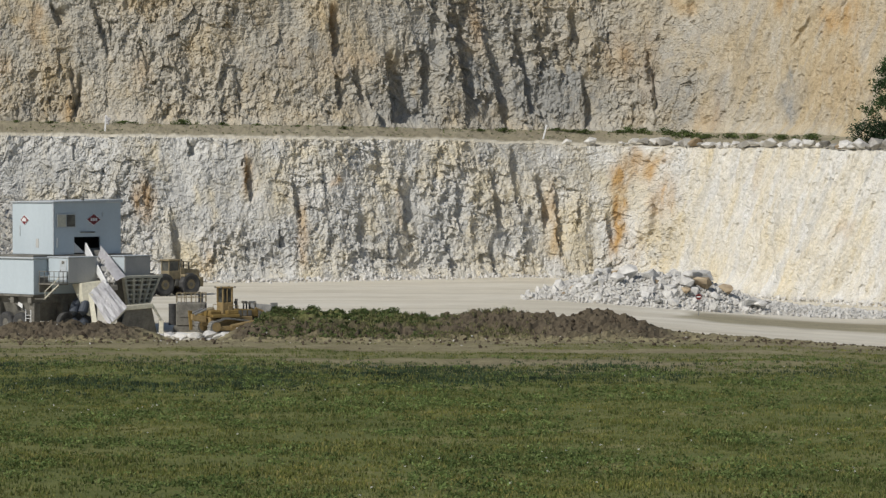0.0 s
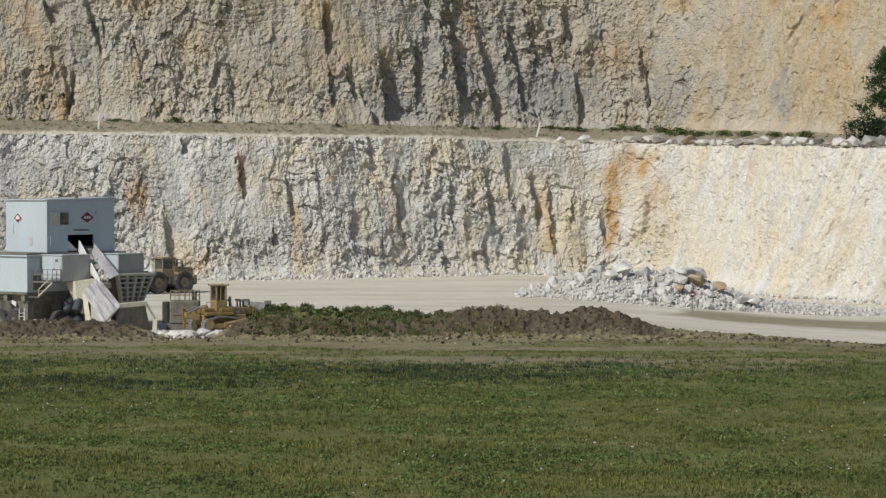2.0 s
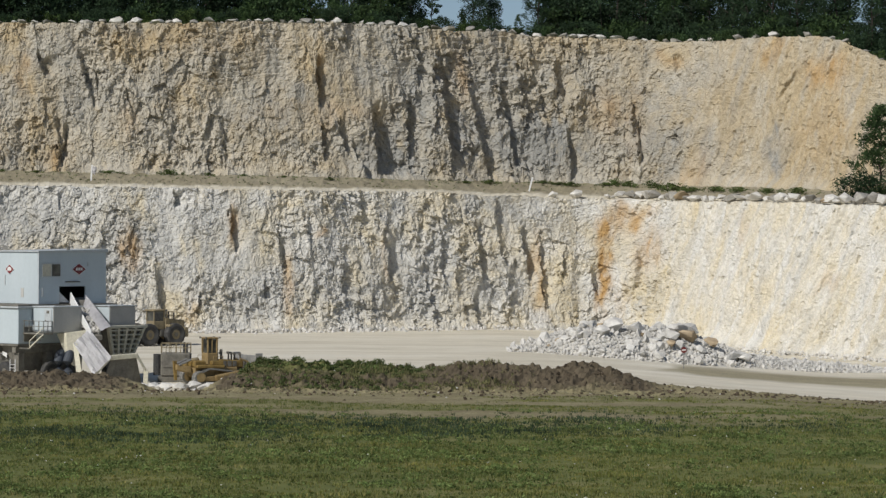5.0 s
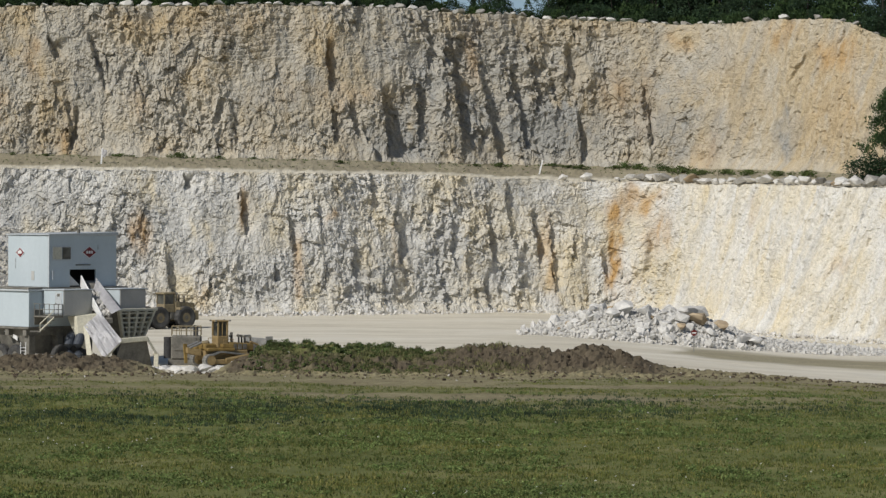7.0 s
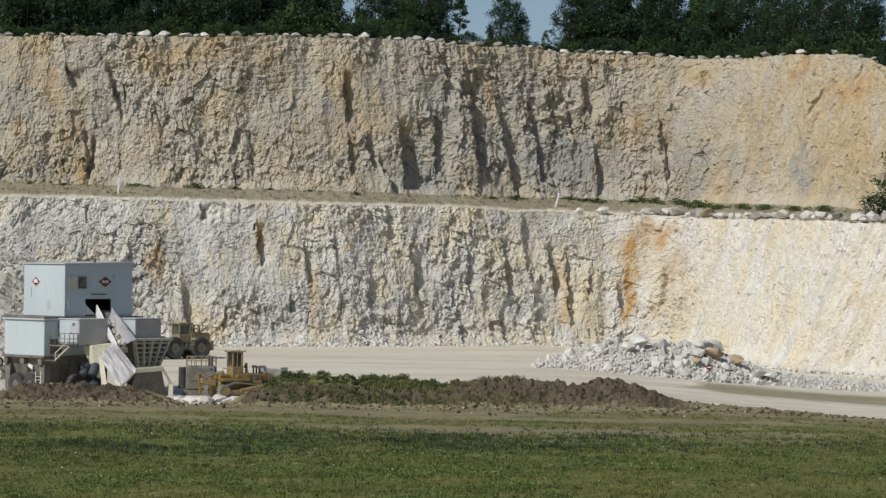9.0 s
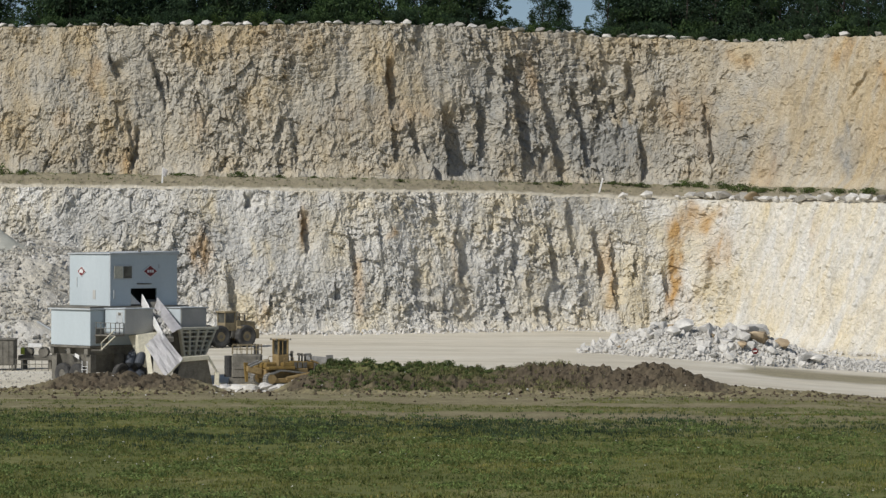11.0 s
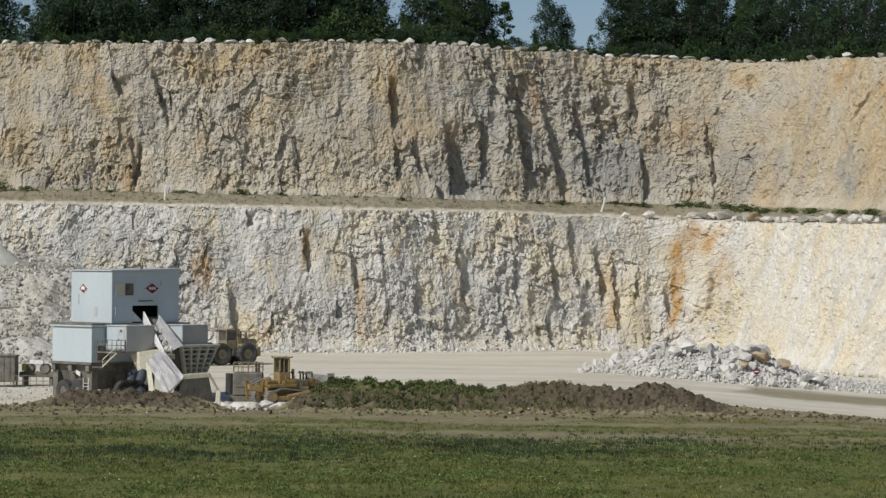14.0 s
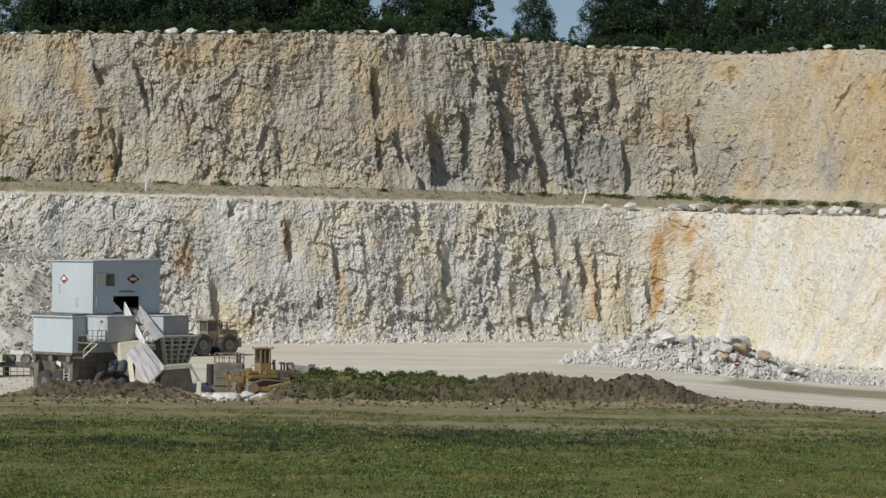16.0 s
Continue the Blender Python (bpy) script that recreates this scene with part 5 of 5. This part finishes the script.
# ---- plant and vehicles at the west end ----
def steel_tank(at, turn):
    t = thing("storage_tank", at, "dark grey steel site tank on legs with a railing", "tank", turn=turn)
    part("tank_body", bm_box(-1.15, 1.15, -1.2, 1.2, 0.5, 3.0, 0.06), M_FRAME, t)
    part("lid", bm_box(-1.25, 1.25, -1.3, 1.3, 3.0, 3.12, 0.02), M_FRAME, t)
    for x in (-1.0, 1.0):
        for y in (-1.1, 1.1):
            part("leg", bm_box(x - 0.1, x + 0.1, y - 0.1, y + 0.1, -0.05, 0.5, 0.01), M_FRAME, t)
    for x in (-0.6, 0.0, 0.6):
        part("panel_rib", bm_box(x - 0.05, x + 0.05, -1.26, -1.2, 0.6, 2.9, 0.01), M_FRAME, t)
    rail_posts(t, ((-1.1, -1.7, 0.0), (4.6, -1.7, 0.0)), 1.15, 10)
    return t


def screen_unit(at, turn):
    t = thing("screening_unit", at, "dusty tracked screening unit with drums and conveyor", "screening unit", turn=turn)
    part("frame", bm_box(-3.2, 3.2, -0.9, 0.9, 0.9, 1.4, 0.04), M_FRAME, t)
    for x in (-2.2, -0.6, 1.0):
        part("motor_drum", bm_tube([(x, -1.0, 1.75), (x, -0.2, 1.75)], 0.5, 16), M_FRAME, t, "dusty dark drum")
    for x in (-2.8, 0.0, 2.8):
        part("leg", bm_box(x - 0.14, x + 0.14, -0.7, 0.7, 0, 0.9, 0.02), M_FRAME, t)
    part("warning_panel", bm_box(-2.9, -2.5, -1.05, -0.92, 1.5, 2.2, 0.02), M_HIVIS, t, "lime-yellow warning panel")
    part("control_box", bm_box(-2.1, -0.7, -1.2, -0.95, 2.2, 2.6, 0.02), M_WHITE, t)
    for x in (2.0, 2.5):
        w = part("wheel", bm_wheel(0.7, 0.4, 0.3), M_RUBBER, t, at=pose(x + 0.6, -0.9 if x < 2.2 else 0.9, 0.7))
        part("hub", bm_disc(0.3, -0.15, 0.15), M_FRAME, w)
    belt = part("conveyor", bm_hull([(-1.4, -0.5, 4.8), (-1.4, 0.5, 4.8), (-1.4, -0.5, 4.4), (-1.4, 0.5, 4.4), (3.6, -0.5, 1.9), (3.6, 0.5, 1.9), (3.6, -0.5, 1.5), (3.6, 0.5, 1.5)], 0.03), M_BIN, t, "sloping grey conveyor")
    part("conveyor_edge", bm_tube([(-1.4, -0.55, 4.8), (3.6, -0.55, 1.9)], 0.09, 6), M_ROOFTRIM, belt)
    for x, h in ((0.2, 3.7), (1.8, 2.7)):
        part("support", bm_tube([(x, -0.4, 1.3), (x, -0.4, h)], 0.08, 6), M_FRAME, t)
    part("track_skirt", bm_box(0.8, 3.0, -1.3, -1.0, 0.2, 1.0, 0.06), M_FRAME, t)
    return t


steel_tank((-49.0, 248.0, 0.0), 3.0)
screen_unit((-44.6, 250.0, 0.0), 355.0)


def yard_spot():
    x, y = random.uniform(-52, -37), random.uniform(213, 246)
    return x, y, float(ground_z(np.float64(x), np.float64(y))) + 0.02


random.seed(45)
vs, fs = joined(HULLS, scatter(700, yard_spot, 0.08, 0.4, 3))
stuff("yard_stones", vs, fs, M_SPOIL, "grey stones strewn on the pale yard before the plant", "stones")

# ---- signs and marker posts ----
def road_sign(at):
    t = thing("round_sign", at, "round dark red sign on a thin grey post beside the rubble", "sign")
    part("post", bm_tube([(0, 0, 0), (0, 0, 2.1)], 0.05, 8), M_STEEL, t)
    d = part("disc", bm_disc(0.34, -0.05, -0.02), M_SIGNRED, t, at=pose(0, -0.05, 2.1))
    part("bar", bm_box(-0.22, 0.22, -0.065, -0.051, -0.06, 0.06, 0), M_WHITE, d)
    return t


road_sign((28.2, 277.0, float(floor_z(np.float64(28.2), np.float64(277.0))) - 0.02))


def marker(at, lean, flag):
    t = thing("marker_post", at, "white leaning marker post on the bench", "marker post", "white posts on the bench")
    part("post", bm_box(-0.13, 0.13, -0.06, 0.06, -0.2, 2.3, 0.03), M_WHITE, t, at=pose(0, 0, 0, 0, lean, 0))
    if flag:
        part("flag", bm_sheet((0.0, -0.08, 2.2), (0.75, -0.1, 2.0), (0.5, -0.1, 0.9), (0.0, -0.08, 1.2), 0.08, 5.0, 6), M_SHEET, t, at=pose(0, 0, 0, 0, lean, 0))
    return t


bench_xyz = np.stack([bx, by, bz], -1)


def bench_at(x, row):
    i = int(np.argmin(np.abs(bench_xyz[row, :, 0] - x)))
    return tuple(bench_xyz[row, i])


marker(bench_at(-49.3, 6), 4, True)
marker(bench_at(15.6, 5), 14, False)

# ---- foliage ----
def leaf_cloud(centres, radius, per, size, squash=0.8, rng=None):
    """Leaves as small bent quads gathered round centres."""
    c = np.repeat(centres, per, 0)
    n = len(c)
    d = rng.normal(size=(n, 3))
    d /= np.linalg.norm(d, axis=1)[:, None]
    p = c + d * (radius * rng.random((n, 1)) ** 0.45) * np.array([1, 1, squash])
    a = rng.normal(size=(n, 3))
    a /= np.linalg.norm(a, axis=1)[:, None]
    b = np.cross(a, rng.normal(size=(n, 3)))
    b /= np.linalg.norm(b, axis=1)[:, None]
    s = size * (0.6 + 0.8 * rng.random((n, 1)))
    verts = np.stack([p - a * s, p + b * s * 0.45, p + a * s, p - b * s * 0.45], 1).reshape(-1, 3)
    faces = np.arange(4 * n).reshape(n, 4)
    return verts, faces


def leaf_part(name, verts, faces, material, parent):
    me = bpy.data.meshes.new(name)
    quick(me, verts, faces)
    me.materials.append(material)
    ob = new(name, me)
    ob.parent = parent
    return ob


def tree(seed, height, spread, low, material, thin, label, clump=1.15, per=78, leaf=0.17):
    rng = np.random.default_rng(seed)
    random.seed(seed)
    t = thing("tree", (0, 0, -60), label, "tree", "trees above the upper face")
    bends = [Vector((rng.normal() * 0.25 * z / height, rng.normal() * 0.25 * z / height, z)) for z in np.linspace(-0.3, height * 0.93, 8)]
    part("trunk", bm_tube(bends, list(np.linspace(0.05 + height * 0.014, 0.04, 8)), 8), M_BARK, t)
    centres = []
    count = int((34 if thin else 40) * spread / 2.6)
    for i in range(count):
        f = low + (1 - low) * rng.random() ** 0.9
        reach = spread * (math.sin(math.pi * min(1, 0.12 + 0.9 * (f - low) / (1 - low)) ** 0.8) * 0.85 + 0.12)
        a = rng.random() * 2 * math.pi
        r = reach * (0.35 + 0.65 * rng.random())
        z = f * height
        tip = Vector((r * math.cos(a), r * math.sin(a), z))
        centres.append(tip)
        if i % 4 == 0:
            root = Vector((0, 0, max(0.5, z - r * 0.6)))
            part("limb", bm_tube([root, root.lerp(tip, 0.55) + Vector((0, 0, 0.15)), tip], [0.09, 0.055, 0.02], 5), M_BARK, t)
    v, f = leaf_cloud(np.array(centres), 0.62 if thin else clump, per, leaf, 0.7, rng)
    leaf_part("crown", v, f, material, t)
    return t


TREES = [tree(101, 13, 3.2, 0.08, M_LEAF, False, "tall dark green broad-leaved tree at the forest edge"),
         tree(102, 11, 2.7, 0.10, M_LEAF, False, "dark green broad-leaved tree at the forest edge"),
         tree(103, 15, 3.4, 0.12, M_LEAF, False, "very tall dark green tree with a dense crown"),
         tree(104, 9, 1.7, 0.22, M_LEAF2, True, "slender tree with a thin gappy crown"),
         tree(105, 8, 1.9, 0.10, M_LEAF2, True, "young green tree with an open crown"),
         tree(106, 12, 2.9, 0.05, M_LEAF2, False, "green leafy tree with low branches")]


def crest_at(x):
    i = int(np.argmin(np.abs(crest[:, 0] - x)))
    return crest[i]


# dense forest edge with two breaks where the sky shows through
random.seed(77)


def plant_tree(kind, x, off, size):
    p = crest_at(x)
    c = copy_thing(TREES[kind], pose(p[0], p[1] + off, p[2] - 0.4, 0, 0, random.uniform(0, 360)))
    c.scale = (size, size, size)


x = -86.0
while x < 84:
    thin = -20.5 < x < -15 or -77.5 < x < -72.5
    if thin:
        plant_tree(random.choice((3, 4)), x, random.uniform(9, 16), random.uniform(0.7, 1.0))
    elif x < -4 or x > 18.5:
        for row in range(3):
            plant_tree(random.choice((0, 1, 2, 5, 0, 2)), x + random.uniform(-1, 1), random.uniform(9, 14) + 6 * row, random.uniform(0.9, 1.15))
    x += random.uniform(2.2, 3.4)
for x, kind, off, size in ((-3.2, 1, 10, 0.75), (0.4, 3, 11, 1.05), (-1.6, 4, 15, 0.6), (2.6, 4, 12, 0.45), (5.4, 4, 13, 0.62), (7.0, 1, 10, 0.92), (9.6, 1, 12, 0.8), (10.8, 5, 14, 0.6), (14.6, 4, 10, 0.55), (18.0, 0, 12, 0.9), (8.4, 0, 17, 0.75)):
    plant_tree(kind, x, off, size)
for t in TREES:
    p = crest_at(-88 if t is TREES[0] else -80 - 6 * TREES.index(t))
    t.matrix_world = pose(p[0], p[1] + 14, p[2] - 0.4)


def bush(seed, wide, tall, material, label, group, leaf=0.14, clumps=26):
    rng = np.random.default_rng(seed)
    t = thing("bush", (0, 0, -60), label, "bush", group)
    centres = np.array([(wide * 0.5 * rng.normal() * 0.6, wide * 0.4 * rng.normal() * 0.6, tall * (0.15 + 0.75 * rng.random() ** 1.3)) for _ in range(clumps)])
    for i in range(0, clumps, 4):
        part("stem", bm_tube([(0, 0, -0.2), tuple(centres[i] * 0.5), tuple(centres[i])], [0.04, 0.03, 0.012], 5), M_BARK, t)
    v, f = leaf_cloud(centres, 0.22 * (wide + tall) / 2 + 0.12, 42, leaf, 0.8, rng)
    leaf_part("leaves", v, f, material, t)
    return t


BUSHES = [bush(201, 2.6, 2.2, M_LEAF2, "green shrub at the forest edge above the face", "shrubs above the face"),
          bush(202, 2.0, 2.8, M_SHRUB, "light green shrub at the forest edge above the face", "shrubs above the face"),
          bush(203, 3.4, 3.2, M_LEAF, "dark green shrub at the forest edge above the face", "shrubs above the face")]
random.seed(78)
x = -84.0
while x < 80:
    p = crest_at(x)
    c = copy_thing(BUSHES[random.choice((0, 1, 2, 2, 0))], pose(p[0], p[1] + random.uniform(2.6, 6.5), p[2] - 0.3, 0, 0, random.uniform(0, 360)))
    s = random.uniform(0.6, 1.15)
    c.scale = (s, s, s)
    x += random.uniform(0.9, 2.0)
x = -85.0
while x < 82:
    if not (-20.5 < x < -15 or -77.5 < x < -72.5 or -4 < x < 18):
        for off in (8.5, 13.0):
            p = crest_at(x + random.uniform(-0.8, 0.8))
            c = copy_thing(BUSHES[random.choice((2, 2, 0))], pose(p[0], p[1] + off, p[2] - 0.3, 0, 0, random.uniform(0, 360)))
            s = random.uniform(1.0, 2.3)
            c.scale = (s, s, s * 1.2)
    x += random.uniform(2.4, 3.4)
for i, b in enumerate(BUSHES):
    p = crest_at(-86 - i * 2)
    b.matrix_world = pose(p[0], p[1] + 4, p[2] - 0.3)

# shrubs on the bench at the foot of the upper face
LOWBUSH = [bush(211, 2.4, 0.55, M_WEED, "low green shrub at the foot of the upper face", "shrubs on the bench", 0.11, 16),
           bush(212, 2.0, 1.6, M_SHRUB, "light green shrub at the foot of the upper face", "shrubs on the bench", 0.12, 16)]
random.seed(79)
for x, kind, s, row in ((29.2, 1, 1.0, 12), (34.9, 1, 0.85, 11), (36.0, 0, 1.0, 10), (28.0, 0, 0.9, 11), (31.5, 0, 1.2, 10), (38.0, 0, 1.4, 9), (40.5, 0, 1.2, 8), (43.5, 0, 1.5, 8), (46.5, 0, 1.5, 8), (50.0, 0, 1.3, 8), (53.0, 0, 1.6, 8), (18.0, 0, 0.8, 11), (20.5, 0, 1.0, 10),
                        (22.5, 0, 0.9, 10), (9.5, 0, 0.9, 11), (6.0, 0, 0.6, 10), (-15.0, 0, 0.7, 10), (-39.0, 0, 1.0, 12), (-47.5, 0, 0.9, 12), (-33.0, 0, 0.7, 12), (-28.0, 0, 0.6, 12), (-58.0, 0, 0.7, 12), (-63.0, 0, 0.6, 12), (-22.0, 0, 0.5, 12)):
    c = copy_thing(LOWBUSH[kind], pose(*bench_at(x, row), 0, 0, random.uniform(0, 360)))
    c.scale = (s * random.uniform(0.8, 1.7), s, s * random.uniform(0.6, 1.1))
LOWBUSH[0].matrix_world, LOWBUSH[1].matrix_world = pose(*bench_at(-70, 11)), pose(*bench_at(-74, 11))

# weeds along the bench
random.seed(80)
pts = []
for _ in range(420):
    x = random.uniform(-75, 62)
    row = random.choice((5, 6, 7, 8, 9, 10, 11, 12, 12)) if x < 18 else random.choice((7, 8, 9, 10, 11))
    pts.append(bench_at(x, row))
v, f = leaf_cloud(np.array(pts), 0.3, 10, 0.12, 0.6, np.random.default_rng(81))
stuff("bench_weeds", v, f, M_WEED, "scattered green weeds along the foot of the upper face", "weeds")

# conifer-like tree on the bench's east end
east_tree = tree(131, 13.0, 4.3, 0.02, M_LEAF2, False, "dense dark green tree on the bench beside the boulders", 1.25, 110, 0.19)
east_tree["group"] = "trees on the bench"
p = bench_at(62.6, 8)
east_tree.matrix_world = pose(p[0], p[1], p[2] - 0.6)
t2 = copy_thing(east_tree, pose(p[0] + 4.2, p[1] - 2.5, p[2] - 0.6, 0, 0, 140))
t2.scale = (0.95, 0.95, 0.95)
for dx, s in ((-3.6, 1.4), (-2.4, 1.8), (-1.0, 1.6)):
    c = copy_thing(BUSHES[2], pose(p[0] + dx, p[1] - 0.8, p[2] - 0.4, 0, 0, 50 * dx))
    c.scale = (s, s, 0.65 * s)
    c["group"], c["label"] = "shrubs on the bench", "dark green shrub beside the tree on the bench"

# weeds over the berm
random.seed(91)
pts = []
while len(pts) < 1050:
    x, y = random.uniform(-14.2, 0.5), random.uniform(183, 192.5)
    if random.random() < np.interp(x, [-14.2, -12, -4, -2, 0.5], [0.2, 1, 1, 0.7, 0.05]) * (1 if y > 188.5 else 0.25) * (0.4 + 1.2 * max(0, noise.noise(Vector((x / 1.6, y / 1.2, 3))) + 0.3)):
        pts.append((x, y, float(ground_z(np.float64(x), np.float64(y))) + 0.06))
v, f = leaf_cloud(np.array(pts), 0.24, 26, 0.085, 0.7, np.random.default_rng(92))
stuff("berm_weeds", v, f, M_WEED, "green weeds growing over the brown dirt berm", "weeds")
for x, y, tall in ((-11.9, 190.5, 0.7), (-11.4, 190.6, 0.9), (-12.6, 190.3, 0.5), (-4.2, 190.4, 0.5), (-3.6, 190.5, 0.7), (-2.9, 190.4, 0.6), (-6.6, 190.5, 0.45), (-8.4, 190.5, 0.4)):
    b = bush(int(abs(x) * 100), 0.6, 0.75 * tall, M_WEED, "tall green weed clump on the berm", "weed clumps on the berm", 0.08, 9)
    b.matrix_world = pose(x, y, float(ground_z(np.float64(x), np.float64(y))) - 0.02)


# clods over the dirt
def clod_spot():
    while True:
        x, y = random.uniform(-42, 38), random.gauss(184, 6)
        if 160 < y < 199:
            return x, y, float(ground_z(np.float64(x), np.float64(y)))


random.seed(95)
vs, fs = joined(HULLS, scatter(3800, clod_spot, 0.06, 0.42, 3))
stuff("dirt_clods", vs, fs, M_CLOD, "brown clods strewn over the dirt berm", "clods")
vs, fs = joined(HULLS, scatter(190, clod_spot, 0.05, 0.24, 3))
stuff("pale_stones", vs, fs, M_BOULDER, "small pale stones in the brown dirt", "stones")


# ---- meadow ----
def meadow_mat():
    m, nt, b = nodes_of("meadow_grass", 0.75, spec=0.15)
    g = nt.nodes.new("ShaderNodeNewGeometry")
    pos = g.outputs["Position"]
    col = ramp(nt, g.outputs["Random Per Island"], [(0.0, (0.09, 0.114, 0.033)), (0.65, (0.152, 0.170, 0.052)), (1.0, (0.265, 0.24, 0.098))])
    patch = ramp(nt, noise_tex(nt, pos, 0.22, 6, 0.75, (0.55, 1, 1)), [(0.32, (0.58, 0.70, 0.68)), (0.5, (0.98, 0.98, 0.92)), (0.68, (1.5, 1.34, 1.15))])
    col = mix(nt, 1.0, col, patch, "MULTIPLY")
    col = mix(nt, 1.0, col, ramp(nt, noise_tex(nt, pos, 1.0, 4, 0.7, (0.7, 1, 1)), [(0.3, 0.75), (0.7, 1.25)]), "MULTIPLY")
    nt.links.new(col, b.inputs["Base Color"])
    tr = nt.nodes.new("ShaderNodeBsdfTranslucent")
    nt.links.new(col, tr.inputs[0])
    mx = nt.nodes.new("ShaderNodeMixShader")
    mx.inputs[0].default_value = 0.3
    nt.links.new(b.outputs[0], mx.inputs[1])
    nt.links.new(tr.outputs[0], mx.inputs[2])
    nt.links.new(mx.outputs[0], nt.nodes["Material Output"].inputs[0])
    return m


M_GRASS = meadow_mat()
M_TALL = leafy("tall_blue_green_herbs", (0.035, 0.058, 0.030), (0.07, 0.10, 0.05), 0.3)


def blades(count, near, far, tall, wide, per, seed, keep):
    """Tufts of pointed blades over the meadow; keep(x, y) gives how likely a tuft stands."""
    rng = np.random.default_rng(seed)
    y = near + (far - near) * rng.random(count) ** 1.15
    x = (rng.random(count) * 2 - 1) * y * 0.245
    ok = rng.random(count) < keep(x, y)
    x, y = x[ok], y[ok]
    z = ground_z(x, y)
    n = len(x)
    h = tall * (0.55 + 0.6 * rng.random(n)) * (1 + 0.4 * fbm(x / 2.5, y / 2.5, seed, 3))
    X, Y, Z, H = (np.repeat(q, per) for q in (x, y, z, h))
    m = n * per
    X = X + rng.normal(size=m) * 0.12
    Y = Y + rng.normal(size=m) * 0.12
    a = rng.random(m) * 2 * np.pi
    out = 0.45 * H * rng.random(m)
    hh = H * (0.6 + 0.5 * rng.random(m))
    w = wide * (0.6 + 0.8 * rng.random(m))
    b = rng.random(m) * np.pi
    p0 = np.stack([X - w * np.cos(b), Y - w * np.sin(b), Z - 0.03], -1)
    p1 = np.stack([X + w * np.cos(b), Y + w * np.sin(b), Z - 0.03], -1)
    mid = np.stack([X + 0.35 * out * np.cos(a) + 0.6 * w * np.cos(b), Y + 0.35 * out * np.sin(a) + 0.6 * w * np.sin(b), Z + 0.6 * hh], -1)
    tip = np.stack([X + out * np.cos(a), Y + out * np.sin(a), Z + hh], -1)
    return np.stack([p0, p1, mid, tip], 1).reshape(-1, 3), np.arange(4 * m).reshape(m, 4), (x, y, z, h)


def meadow_keep(x, y):
    return meadow_share(x, y) * (0.7 + 0.5 * fbm(x / 4, y / 5, 501, 3))


v, f, spots = blades(72000, 60, 182, 0.125, 0.026, 6, 601, meadow_keep)
stuff("meadow_grass", v, f, M_GRASS, "green and straw-tinged meadow grass in front of the quarry", "grass")

# dry grass on the berm's near slope
def slope_keep(x, y):
    return smooth(-15, -12, x) * (1 - smooth(2, 9, x)) * smooth(181, 184, y) * np.clip(0.55 + 0.9 * fbm(x / 2.5, y / 1.5, 541, 3), 0, 1)


v, f, _ = blades(30000, 179, 190.5, 0.26, 0.02, 5, 604, slope_keep)
stuff("berm_grass", v, f, leafy("dry_berm_grass", (0.095, 0.115, 0.04), (0.27, 0.25, 0.115), 0.5), "dry khaki grass on the near slope of the dirt berm", "grass")

# broad-leaved forbs in clumps
rng = np.random.default_rng(611)
y = 62 + 95 * rng.random(26000)
x = (rng.random(26000) * 2 - 1) * y * 0.245
ok = rng.random(26000) < meadow_share(x, y) * np.clip(0.25 + 1.1 * fbm(x / 3.5, y / 4, 613, 3), 0.03, 1)
x, y = x[ok], y[ok]
v, f = leaf_cloud(np.stack([x, y, ground_z(x, y) + 0.1], -1), 0.2, 11, 0.06, 0.6, rng)
stuff("meadow_forbs", v, f, leafy("forb_leaves", (0.085, 0.13, 0.034), (0.20, 0.25, 0.085), 0.6), "clumps of broad-leaved green forbs among the grass", "forbs")


def herb_keep(x, y):
    band = np.exp(-((y - np.interp(x, [-40, 0, 40], [133, 138, 150])) / np.interp(x, [-40, 0, 40], [16, 9, 8])) ** 2)
    return np.clip(band * np.interp(x, [-20, 0, 20], [0.95, 0.7, 0.4]) * (0.75 + 0.8 * fbm(x / 5, y / 7, 511, 3)), 0, 1)


v, f, _ = blades(34000, 105, 165, 0.20, 0.028, 6, 602, herb_keep)
stuff("tall_herbs", v, f, M_TALL, "band of taller dark blue-green herbs across the meadow", "herbs")

# small white blossoms
rng = np.random.default_rng(603)
x, y, z, h = spots
white = rng.random(len(x)) < np.clip(-0.008 + 0.05 * fbm(x / 7, y / 5, 521, 3), 0.0012, 1) * np.where(y < 135, 1, 0.3)
heads = np.stack([x[white], y[white], z[white] + h[white] * 0.95], -1)
v, f = leaf_cloud(heads, 0.05, 5, 0.035, 0.5, rng)
stuff("white_blossoms", v, f, simple("white_petals", (0.5, 0.5, 0.45), (0.68, 0.68, 0.6), 4.0, 0.8), "small white wild flowers among the grass", "flowers")
